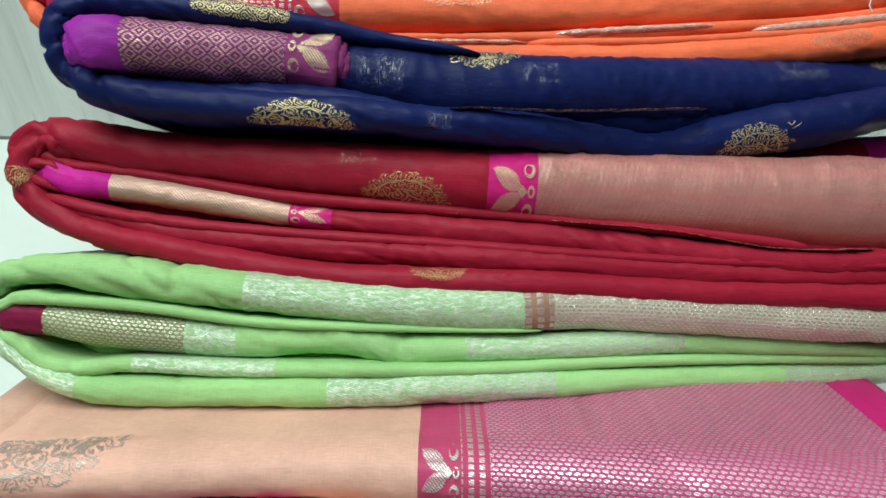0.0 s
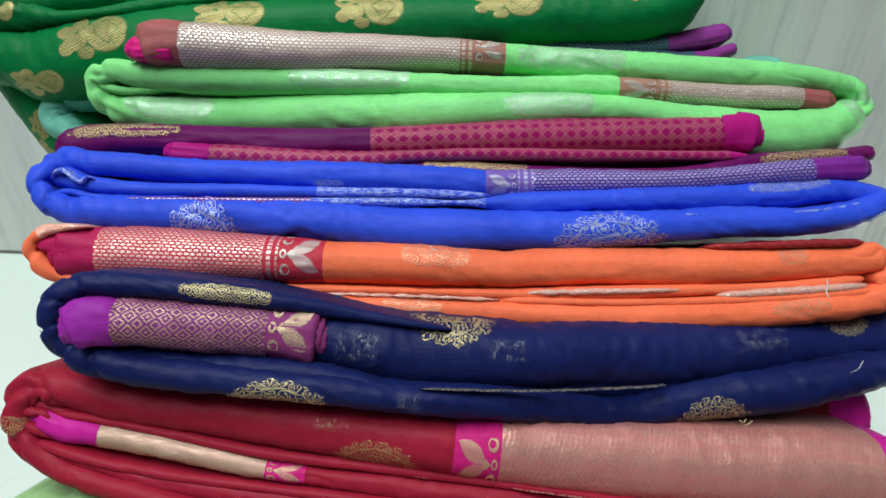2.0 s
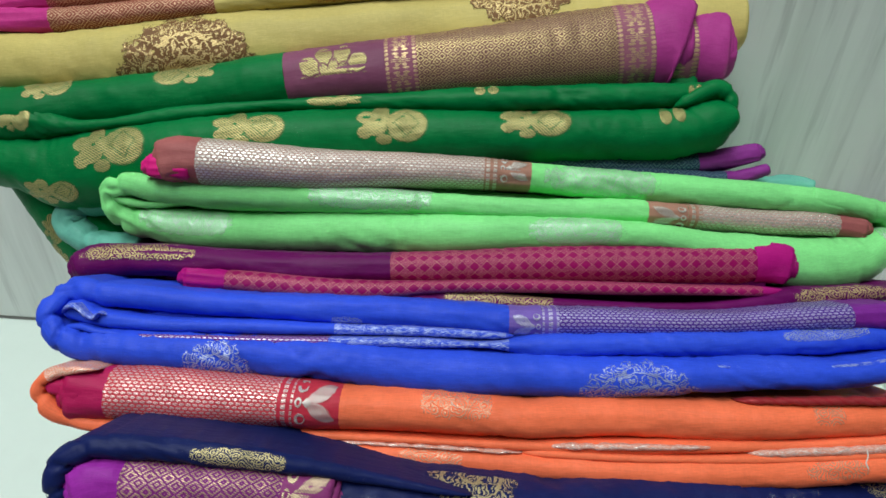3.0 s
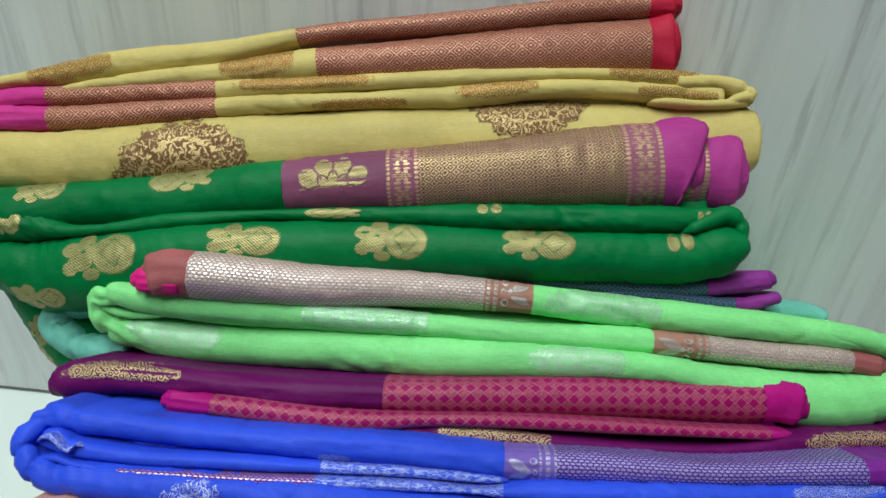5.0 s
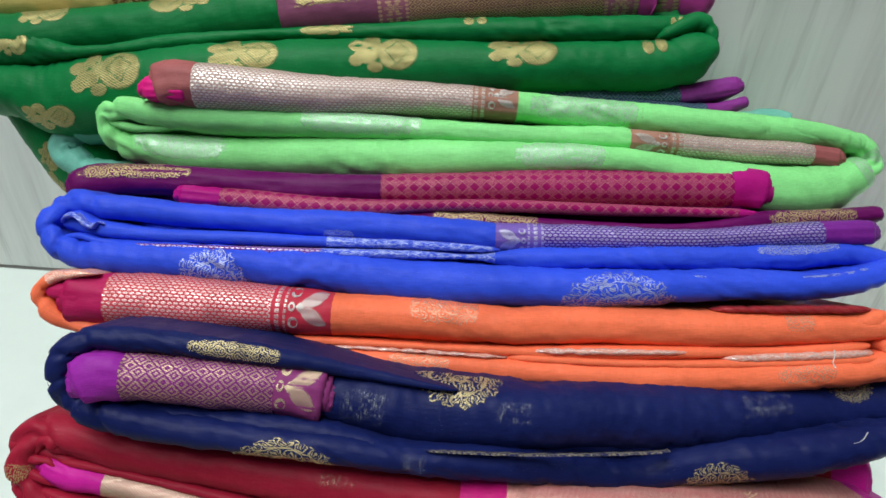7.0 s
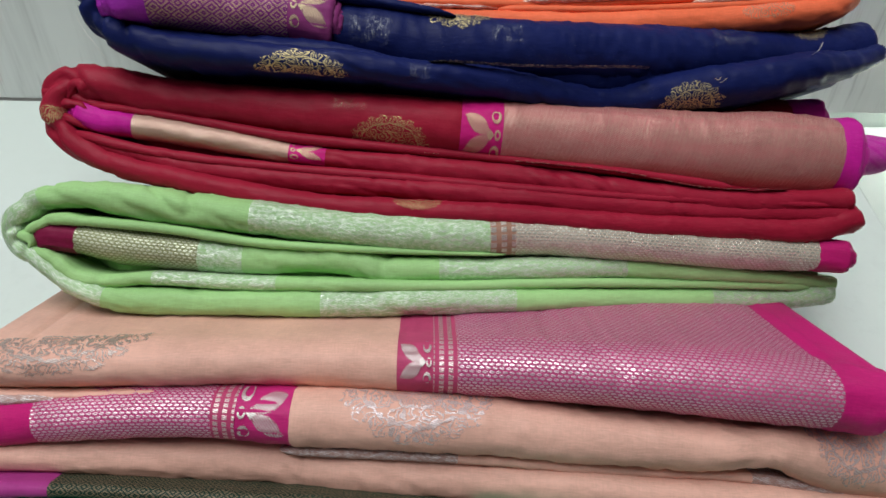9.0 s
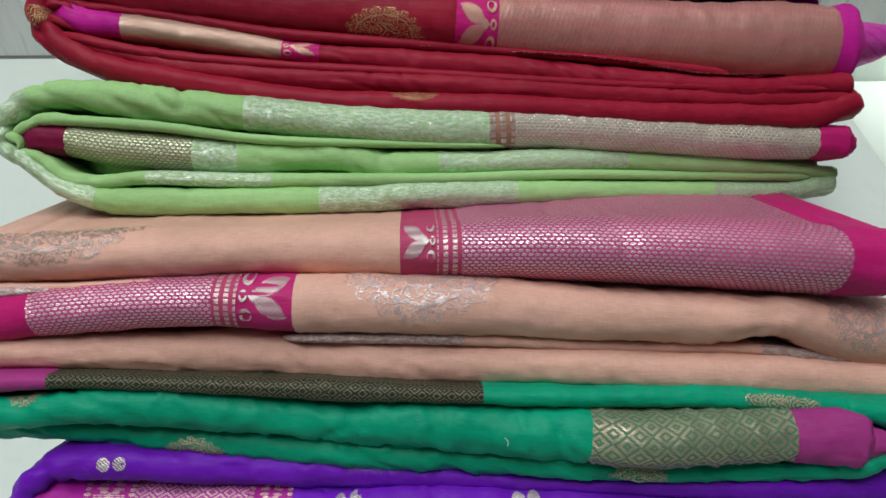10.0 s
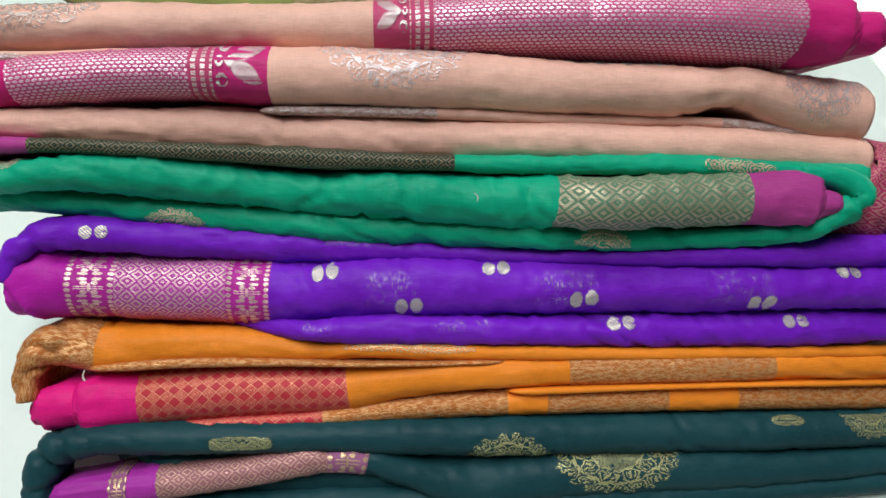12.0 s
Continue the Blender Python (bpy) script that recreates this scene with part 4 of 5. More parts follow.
saree(130, 2, 0.5, "folded bright green silk saree with silver motifs and honeycomb borders", [
    (0.62, [(-161.4, 217.5, 12.4, 355.1), (-139.9, 217.6, 12.4, 355)], [('Gpink', 21.5)], []),
    (0.62, [(-156.2, 220, 18.2, 353.9), (-148.6, 222.2, 23, 353.7), (-136, 222.5, 24.6, 354.5), (-80.3, 222.5, 22.5, 359.8), (-21.4, 226, 19.3, 369.2), (39.7, 226.6, 16, 375.4), (72.8, 225.6, 17.1, 377.5), (136.3, 224.5, 16.1, 379.6), (200.8, 223.1, 14.5, 382.4), (239.9, 218.7, 11.4, 384.3)], [('Gbrn', 20.5), ('Ghon', 170.9), ('Gbar', 178.5), ('Gtul', 196.4), ('G', 396.9)], [(234.6, 0.3, 32.1, 7.9, 'fan', 'Gbro')]),
    (0.62, [(224, 208.9, 10.3, 382.8), (208.9, 210.2, 12.4, 381.9), (168.4, 209.7, 13, 379.5), (132.7, 209.8, 12.9, 376.6), (103.2, 210.1, 12.9, 373.9), (41.5, 208.1, 12.1, 371.6), (-20.6, 207.9, 12.8, 369.5), (-82.1, 207.1, 15.4, 367.5), (-128.4, 206.2, 16.7, 366.2), (-162.4, 206.7, 14.7, 365.6), (-181.4, 207.8, 11.4, 366.9), (-191.6, 203.6, 10.9, 370.8), (-187.4, 194.9, 13, 373.7), (-162.3, 188.5, 19.8, 374.3), (-130.5, 187.4, 23.2, 374.2), (-83.1, 189.6, 24.5, 372.8), (-19.8, 192.1, 24.1, 369.4), (41.6, 195.1, 19.2, 366.7), (102.8, 197.2, 14.6, 366.8), (149.2, 191.8, 20.6, 368.9), (190.8, 187.9, 28.8, 372.3), (220.3, 192.2, 27, 376.8), (240.7, 203.1, 19.2, 381.1)], [('Gbrn', 15.2), ('Ghon', 91.4), ('Gbar', 99.4), ('Gtul', 120.9), ('G', 860.4)], [(270.3, -2.5, 34.9, 7.9, 'fan', 'Gbro'), (469.2, 3.6, 26.7, 8.2, 'fan', 'Gbro'), (680.5, 1.1, 25.8, 6.7, 'fan', 'Gbro'), (860.4, 3, 8.5, 10.9, 'leaf', 'Gbro')]),
    (0.62, [(-146.2, 200.9, 3.4, 372.6), (-175, 198.3, 4.1, 373.1), (-185.1, 200.3, 4.8, 372.9), (-190.4, 202.4, 4.1, 372.3)], [('G', 45)], []),
    (0.62, [(193.8, 224.7, 12.4, 381.9), (223.3, 221.1, 11.7, 383.2), (238, 218, 11.7, 384.1), (245.7, 209.4, 11.7, 383.9), (239.2, 198.5, 10.3, 383)], [('G', 69.6)], [(54.1, -2.2, 4.9, 9.8, 'leaf', 'Gbro')]),
    (0.62, [(-187.9, 201.1, 22.9, 385.6), (-53.6, 204.2, 27.8, 384.1), (74.6, 207.4, 24.3, 385.8), (173.5, 207.1, 30, 391.2), (233.6, 209.3, 24.9, 395.2)], [('G', 421.6)], []),
])
saree(130, 2, 0.5, "folded purple silk saree with crimson lattice borders", [
    (0.62, [(-192.1, 162.4, 17, 347.8), (-186, 164.6, 19.8, 348.3), (-171.8, 166.9, 18, 348.6), (-128.1, 168.8, 11.1, 348.4), (-84.8, 168.6, 14.8, 349.3), (-31.1, 171.7, 16.7, 352.2), (29, 176.6, 19.3, 356.9), (87.9, 181.2, 21.5, 362.6), (158.6, 186.3, 23.2, 366.3), (168.8, 187.3, 22.6, 367.1), (177.5, 186, 18.7, 367.1)], [('Mp', 161.8), ('Mcrm', 352), ('Msel', 371.1)], [(33.7, 4, 29.6, 4.4, 'leaf', 'Mbro')]),
    (0.62, [(-133.1, 160.8, 10.3, 342.7), (-112.5, 160.3, 11.2, 343.4), (-29.7, 161, 8.8, 345.1), (-10.2, 163.4, 6.7, 347.1), (29.2, 166.4, 6.7, 349.6), (86.2, 168.5, 6.1, 354), (156.6, 171.5, 5, 358.7), (170.5, 172.1, 5.6, 360.8)], [('Msel', 20.6), ('Mcrm', 103.5), ('Mcrm', 292.9), ('Msel', 304)], []),
    (0.62, [(-175.5, 151.5, 9.9, 346.6), (-111.5, 151.5, 10.1, 346.4), (-29.5, 154.5, 7.3, 347.3), (1.5, 157.3, 10.4, 348.9), (52.4, 158.2, 6.7, 352.2), (145.1, 163.4, 6.2, 357.5), (180, 169, 11.2, 361.1), (203.4, 172.1, 10, 362.8), (238.4, 176.9, 9.4, 364)], [('Mp', 415.3)], [(200.1, 1.6, 29.1, 3.9, 'leaf', 'Mbro'), (377.3, 0.8, 25.3, 4.2, 'leaf', 'Mbro'), (15.4, 2.8, 11.9, 3, 'leaf', 'Mbro')]),
    (0.62, [(-189, 163.3, 19.2, 359.7), (-28.5, 165.2, 26.8, 364.3), (166.4, 179.4, 32.7, 373.3)], [('Mp', 356)], []),
])
pack = saree(130, 2, 0.8, "folded royal blue silk saree with silver motifs and violet border", [
    (0.62, [(-178.4, 141.8, 1.9, 313), (-175.4, 144.9, 3.1, 313), (-170.6, 145.4, 3.4, 313), (-166.1, 142.4, 3.1, 313), (-162.5, 140.0, 2.8, 313), (-160.3, 143.3, 2.5, 313), (-157.6, 142.3, 1.2, 313)], [('Bsil', 33.7)], []),
    (0.62, [(217.8, 164.3, 12.7, 335.7), (192.9, 162.2, 12.1, 335.4), (124.6, 154.5, 10.9, 334.8), (68.7, 151.8, 13.9, 334.1), (53.4, 150.9, 13.9, 333.7), (29.6, 149.7, 13.9, 333.2), (-15.2, 150.5, 13.9, 331.6), (-70.4, 150.2, 12.6, 328.2), (-124, 150, 11.8, 324.4), (-162.4, 151.2, 11.8, 322.6), (-182.7, 150.1, 11.2, 320.3), (-186.1, 140.1, 10.4, 316.2), (-178.7, 130.9, 12.1, 313.8), (-156.6, 127.8, 15.5, 313.6), (-119.2, 127.1, 17.2, 314.1), (-66.2, 127.1, 19, 315.8), (-13, 125, 22.6, 318.2), (40.7, 125.5, 20.9, 319.5), (94, 128.3, 17.9, 319.5), (147.1, 133.6, 13.9, 319.9), (187.7, 136.5, 13.3, 322.2), (214.6, 142.2, 12.9, 326.9), (227.8, 148.7, 12, 331.5)], [('Bsel', 25), ('Bhon', 165), ('Bbar', 173), ('Btul', 188.9), ('B', 834.4)], [(499.8, -2, 19.4, 9.2, 'fan', 'Bbro'), (692.9, 0.5, 29.6, 8.1, 'fan', 'Bbro'), (266.3, 5, 8.1, 2.7, 'leaf', 'Bbro')]),
    (0.62, [(-178.1, 143.7, 8.8, 318.9), (-167.6, 141.2, 8.2, 318.1), (-148.4, 139.3, 6.7, 318.7), (-95.7, 140.1, 6.2, 322.2), (-53.1, 141.4, 5.1, 326.8), (-14.7, 142.6, 4.5, 330.1), (32.6, 143.1, 3.3, 331.6)], [('B', 125.5), ('Bsil', 211.2)], []),
    (0.62, [(-152.1, 132.7, 2.6, 315.5), (-94.1, 134.6, 3.2, 318.1), (-51.9, 136, 3.8, 322.1), (-14.1, 137.5, 4.4, 325.4), (27, 138.7, 4.2, 326.9), (40.7, 139.1, 9.8, 327.2), (68.1, 141, 10.4, 327.8), (123.1, 144.8, 11.6, 330), (180.2, 149.7, 13, 333.6), (208.7, 153.2, 10.6, 335.5), (227.6, 150.3, 9, 335.4)], [('Bhon2', 97.6), ('Bsil', 181.9), ('B', 380.7)], [(332.8, 3.3, 21.7, 2.7, 'leaf', 'Bbro')]),
    (0.62, [(-175.6, 141.3, 5.2, 317.4), (-174.1, 146.1, 4.7, 318.6), (-164.7, 142.3, 4.1, 318), (-155.7, 141, 3.5, 317)], [('Bsil', 5), ('B', 24.6)], []),
    (0.62, [(-177.4, 135.2, 4.1, 315.4), (-168.9, 136, 3.5, 315.5), (-160.6, 134.2, 3.5, 315.5), (-147.2, 133.6, 2.9, 315.5)], [('B', 30.5)], []),
    (0.62, [(120.6, 136.1, 2.3, 320.2), (147.3, 137.2, 2, 322.1), (204.1, 143.5, 2.4, 326.7), (217.3, 146.8, 3, 330.6)], [('Bsil', 97.5)], []),
    (0.62, [(-183.8, 138.8, 18, 329.1), (-71.5, 139.6, 21.3, 334.4), (41.7, 141.6, 21.6, 339.5), (155.3, 145.9, 21.5, 342.7), (214.9, 150.8, 14, 345.7)], [('B', 399)], []),
])
loose_thread([(-98.8, 303.0, 135.1), (-95.7, 303.0, 134.3), (-94.0, 303.0, 132.1), (-94.2, 303.0, 129.8)], 0.16, look_of("thread_white"), pack)
pack = saree(130, 2, 0.6, "folded orange silk saree with crimson and silver honeycomb border", [
    (0.62, [(-166.2, 107.3, 23.7, 300.6), (-149.1, 107.3, 25.7, 302.2), (-68.4, 107.3, 22.4, 305.7), (-45.4, 107, 21.1, 308.7), (-11.7, 107.8, 20.6, 310.7), (27.7, 106.8, 17, 312.1), (40.8, 106.6, 16.2, 312.7), (53.9, 107.7, 17.3, 314.2), (147.2, 112.5, 17.2, 316.9), (200.1, 116.8, 15.2, 318.3), (218.2, 118.4, 11.4, 318.3)], [('Osel', 17.1), ('Ohon', 92.8), ('Obar', 100.4), ('Otul', 120.8), ('O', 384.9)], [(172.9, 5.4, 17.1, 6.4, 'fan', 'Obro'), (341.4, 3.5, 7.3, 4.4, 'leaf', 'Obro')]),
    (0.62, [(-116.2, 92.8, 4.5, 311.2), (-45.9, 94.5, 3.7, 313.5), (15, 95.1, 3.4, 315.2), (41.5, 95.4, 5.1, 316.1), (121, 99.9, 6, 317.5), (174.5, 104.5, 4.6, 319.3), (212, 109.4, 5.2, 320.4)], [('O', 328.9)], []),
    (0.62, [(-108, 93, 2, 310), (-64, 94, 1.7, 311.4)], [('Osil', 44)], []),
    (0.62, [(-50.9, 92.2, 2, 313.1), (-11.3, 92.6, 2.3, 313.8), (38.9, 92.5, 2, 314.4)], [('Osil', 89.8)], []),
    (0.62, [(47.9, 96.2, 3.4, 314.5), (124.4, 100.6, 3.1, 315.4)], [('Osil', 76.6)], []),
    (0.62, [(138.9, 98.6, 4.3, 316.2), (173.5, 101.9, 4.6, 317.2), (212.2, 106, 4.6, 318.2)], [('Osil', 73.7)], []),
    (0.62, [(36.3, 92.5, 4, 315.3), (94.4, 93.4, 3.7, 315.9), (139.4, 96, 4, 316.8), (173.9, 98.9, 4, 317.9), (216.7, 103.7, 5.7, 318.9)], [('O', 180.9)], []),
    (0.62, [(-152.3, 119.1, 2.2, 300.9), (-163.7, 118.4, 3.9, 300.7), (-174.5, 115.4, 6.1, 300.5), (-178.8, 109.1, 7.2, 300.7), (-175.2, 101, 8.3, 302.4), (-164.1, 95.7, 7.3, 305.2), (-128.4, 93.4, 5.1, 307.9), (-82, 92.6, 4.5, 310.1), (-58.5, 90.5, 6.2, 311.5), (-37.4, 87.9, 9.6, 312.2), (-11, 86.9, 11.3, 312.8), (41.6, 86.3, 13, 313.4), (94.2, 86.8, 13.6, 314.2), (146.8, 89.8, 14.2, 315), (186.2, 94, 14.2, 316), (218.2, 100.5, 13.7, 317.2), (226.6, 105.5, 12.6, 318.2)], [('Opal', 22.8), ('O', 445.8)], [(213.2, 1.4, 14.7, 3.7, 'leaf', 'Obro'), (395.3, 1.3, 14.2, 3.9, 'leaf', 'Obro')]),
    (0.62, [(-179.2, 110, 4.2, 302.7), (-172.3, 109.9, 7.8, 302.7), (-164.5, 109.7, 11.1, 302.8)], [('Osel', 14.7)], []),
    (0.62, [(134.3, 121.3, 4, 319.9), (174.1, 124, 4.3, 319.4), (209.9, 126.6, 5.2, 318.4)], [('Odk', 75.8)], []),
    (0.62, [(200.7, 117.2, 9.8, 319.3), (215.5, 121.5, 9.7, 319), (226.7, 115, 11.5, 319.4), (216.9, 106.1, 9.8, 319.8)], [('O', 42.4)], []),
    (0.62, [(-171.8, 104.6, 20.1, 316.4), (-39.8, 100.2, 29.4, 322.6), (97, 100, 29.6, 328), (207.6, 107, 23.8, 330.7)], [('O', 379.7)], []),
])
loose_thread([(180.5, 299.1, 108.2), (181, 299.1, 105.2), (180.3, 299.1, 102.8), (181.6, 299.1, 100.3)], 0.3, look_of("thread_white"), pack)
loose_thread([(4.3, 299.1, 116.6), (5.5, 299.1, 115.1), (7.5, 299.1, 114.4)], 0.2, look_of("thread_white"), pack)
pack = saree(130, 2, 1, "folded navy blue silk saree with gold motifs and purple border", [
    (0.62, [(15.6, 80.1, 2.1, 287), (-27.9, 85.8, 5.7, 283.5), (-60.3, 90.6, 8.1, 277.7), (-95.7, 93.7, 10.5, 271.9), (-122.1, 95.1, 10.4, 268), (-138.3, 94.1, 9.3, 265.7), (-147.2, 86.6, 9.3, 264.3), (-147.6, 75.9, 10.2, 265.5), (-141.8, 66.6, 12.9, 269.1), (-122.7, 60.6, 14, 271.8), (-76.1, 56, 12.5, 272.8), (-41.3, 53.8, 12.5, 273.7), (-6.5, 51, 12.5, 277.5), (41, 48.4, 15, 286.3), (66.8, 45.7, 14.5, 295.7), (92.9, 43.7, 12.5, 301.3), (130.9, 51.1, 19.7, 303.1), (168.1, 57.1, 20.1, 302.2), (196.1, 63.1, 17.2, 303.2), (223.1, 68.1, 13.9, 310.9), (243, 76.1, 9.8, 319.3)], [('N', 579.5)], [(94.4, -0.5, 19.7, 3.2, 'leaf', 'Nbro'), (277.4, -1.6, 23.2, 5.6, 'fan', 'Nbro'), (466.7, -3.5, 18.6, 6, 'fan', 'Nbro'), (330.7, 0.1, 5.6, 3.7, 'leaf', 'Nfnt')]),
    (0.62, [(-42.7, 73.3, 22.7, 282.9), (-27.3, 72.4, 29.3, 283.9), (-8, 69.1, 32.9, 285.6), (40.4, 68, 30.7, 288.3), (55.2, 68.1, 28.4, 290.4), (65.1, 69, 29.1, 292.9), (115.7, 70.5, 30.1, 301.6), (175.4, 74.3, 25.5, 315.2), (204.5, 76.9, 24.4, 323.4), (242.3, 83.2, 26.8, 325.2)], [('N', 286.2)], [(57.9, 12.2, 23.4, 8.4, 'fan', 'Nbro'), (18.2, -0.4, 10.3, 7, 'leaf', 'Nfnt'), (203.1, 5.6, 14.1, 5.2, 'leaf', 'Nfnt'), (250.4, 7.4, 12.9, 4.2, 'fan', 'Nbro'), (83.5, 3.9, 8.4, 4.7, 'leaf', 'Nfnt')]),
    (0.62, [(-147.2, 84.1, 4.9, 267.3), (-140.3, 79.3, 12.8, 267.9), (-131.2, 77.3, 9.9, 268.6)], [('Nsel', 17.8)], []),
    (0.62, [(-138.9, 76.8, 11.2, 263.4), (-134.2, 79.2, 19, 263.9), (-122.5, 79.9, 21.7, 266), (-94.7, 78.5, 22.6, 270.5), (-61.8, 76.6, 23, 275.9), (-41.8, 74.7, 22.8, 279.2)], [('Nsel', 17.1), ('Ngold', 77.9), ('Ntul', 98)], []),
    (0.62, [(-141.6, 64.9, 8.9, 276.9), (-101.8, 61.9, 10.9, 277.9), (-42.7, 59.2, 11.5, 279.2), (-2.3, 53.6, 3.8, 280)], [('N', 139.9)], []),
    (0.62, [(2.6, 56, 1, 277.2), (52.3, 56, 1, 284.3), (110.7, 58.9, 1.1, 292.8)], [('Ngth', 108.2)], []),
    (0.62, [(178.7, 66.5, 1.4, 306.3), (205.5, 68.1, 1.7, 309.9)], [('Ngth', 26.8)], []),
    (0.62, [(-144.9, 75.9, 25.5, 280.3), (-57.4, 67.2, 34.3, 289.2), (66.6, 63.4, 35.3, 302.1), (175.1, 67.7, 31.4, 317.6), (226, 73.1, 23.8, 329.6)], [('N', 371.8)], []),
])
loose_thread([(-153.6, 272.0, 75.2), (-150.1, 272.0, 68.3), (-143.9, 272.0, 63.4), (-139.2, 272.0, 58.9)], 0.12, look_of("thread_dark"), pack)
loose_thread([(192.5, 300.0, 67.4), (194.9, 299.0, 68.9), (196.9, 298.0, 73.1)], 0.25, look_of("thread_white"), pack)
loose_thread([(136.7, 276.0, 47.2), (138.5, 276.0, 48.2), (140.0, 276.0, 49.4)], 0.25, look_of("thread_gold"), pack)
loose_thread([(134.7, 276.0, 49.4), (136.4, 276.0, 48.5), (137.3, 276.0, 50.0)], 0.2, look_of("thread_gold"), pack)
loose_thread([(-162.6, 288.3, 76.5), (-159.3, 288.3, 70), (-154.1, 288.3, 63.3), (-148.6, 288.3, 56.2)], 0.12, look_of("thread_white"), pack)
saree(130, 2, 0.8, "folded maroon silk saree with broad rose gold border, magenta ends", [
    (0.62, [(216.4, 18, 37.8, 293.6), (207.1, 18.6, 40.2, 293.6), (124.9, 21.5, 38.5, 292.1), (68.7, 25, 35, 289.6), (38.7, 27.3, 32.5, 288.1), (18.5, 28.4, 30.1, 287.8), (-12.3, 31.2, 26.5, 288.1), (-52.5, 34, 23.6, 289.4), (-92.9, 37.4, 21.4, 291), (-132.8, 42.1, 19.6, 291.5), (-158.5, 46.8, 17.8, 291.1), (-173.2, 44.3, 15.5, 291.6), (-177.8, 32.5, 15, 292.5), (-169.9, 19.8, 13.2, 292.5), (-151.7, 9.2, 12.1, 292.2), (-119.9, 1.3, 11, 290.9), (-78.7, -6.5, 10.3, 288), (-52.2, -10, 10.3, 286.4), (-12.4, -12.6, 10.9, 286.2), (41.2, -14.3, 10.4, 286.6), (95.8, -17.5, 11.1, 288.1), (151.9, -18.6, 13, 289.8), (194.1, -19, 13.7, 290.7), (215.2, -12.9, 15.5, 290.8)], [('Rsel', 9.3), ('Rtw', 178), ('Rtul', 198.2), ('R', 811)], [(231.6, 4.5, 20.2, 5.5, 'fan', 'Rbro'), (592.5, 2.1, 12.6, 2.3, 'fan', 'Rbro'), (407.3, 2, 5, 5, 'leaf', 'Rbro'), (251.8, -4, 9.2, 3.2, 'leaf', 'Rfnt')]),
    (0.62, [(-166, 32.5, 4, 293.8), (-157.4, 29.2, 11, 293.5), (-138.7, 26.9, 12.7, 293.2), (-93.3, 19.7, 11.6, 292.9), (-66.6, 14.7, 10.2, 293.2), (-46.5, 12.6, 9.4, 293.6), (-12.6, 9.7, 12.6, 293.7), (42.1, 5.4, 13.3, 292.5), (96.3, -1, 11.7, 290.9), (152.1, -5.7, 11, 290.7), (211.3, -4.5, 11.9, 291.3)], [('Rsel', 28.1), ('Rtw2', 103.7), ('Rtul', 121.4), ('R', 380.1)], []),
    (0.62, [(-168.2, 22.6, 5.2, 292.8), (-146.5, 16.8, 5.2, 292.8), (-120.2, 12.2, 5.2, 293.2), (-66.8, 6.9, 4.7, 293.4), (-12.6, 3.1, 4.7, 292.1), (96.1, -4.4, 4.1, 290.4), (202.8, -7.6, 3, 290.8)], [('R', 372.9)], []),
    (0.62, [(-168.2, 20.8, 7.2, 294.1), (-120.7, 8.7, 11.1, 294.3), (-66.8, 1.9, 11.4, 293.1), (-12.5, -1.9, 11.1, 290.5), (41.5, -5.4, 11.6, 289.3), (124.2, -10.4, 10.6, 290.6), (209.2, -11.6, 9.6, 292.1)], [('R', 379.8)], []),
    (0.62, [(-163.1, 36.2, 4.6, 294.4), (-120.4, 30.7, 4.1, 293.9), (-66.6, 22.1, 5.2, 293.5), (-12.6, 17.4, 4.7, 293.8), (42.2, 12.7, 3.8, 293.9), (97.2, 7.7, 4.1, 293), (152.5, 0.8, 4.8, 292.1)], [('R', 317.7)], []),
    (0.62, [(-4.4, 15.4, 1.8, 293), (14.7, 14.3, 1.5, 293)], [('Rgth', 19.1)], []),
    (0.62, [(40.7, 12.3, 1.8, 292.2), (96.7, 7.2, 1.5, 291.2), (137.8, 0.4, 1.5, 290.3), (179.7, -0.1, 1.2, 290.2)], [('Rgth', 139.8)], []),
    (0.62, [(147.1, 36.6, 34, 340), (180.7, 38.5, 34, 340), (205.3, 39.0, 34, 340), (224.0, 38.4, 34, 340)], [('R', 58.3), ('Rsel', 77.0)], []),
    (0.62, [(213.6, 18.6, 19.5, 300.2), (231.5, 19.5, 19.6, 300.6), (238.4, 19.5, 17.2, 300.8)], [('Rtab', 24.8)], []),
    (0.62, [(-183, 39.9, 6.4, 295), (-173.6, 42, 6.9, 294.9), (-163.6, 38, 5.2, 295.3), (-150.3, 34.9, 4.1, 295.5), (-120.8, 30.7, 2.9, 295.3)], [('R', 64)], []),
    (0.62, [(-179.6, 31.3, 5.8, 292.6), (-171.8, 35.6, 5.8, 292.7), (-162.3, 34.6, 4.6, 292.7), (-159, 30.9, 3.5, 292.6)], [('R', 23.7)], []),
    (0.62, [(-181, 26.1, 5.8, 293.4), (-173.2, 28.9, 5.8, 293.4), (-165.8, 27.3, 4.6, 293.3), (-159.8, 23.5, 4, 293.1)], [('R', 23.1)], []),
    (0.62, [(-158.9, 42.3, 7.5, 291.1), (-164.1, 45.6, 6.3, 290.9), (-168.1, 41.3, 5.2, 291.7), (-170.2, 36.2, 4.6, 292.5)], [('R', 17.7)], []),
    (0.62, [(-176.9, 34.5, 28.5, 306), (-124.3, 21.3, 42, 305.7), (-13, 9.5, 39.6, 305.2), (100.1, 0.9, 33.5, 304), (207.3, -0.8, 32.4, 303.6)], [('R', 386.9)], []),
])
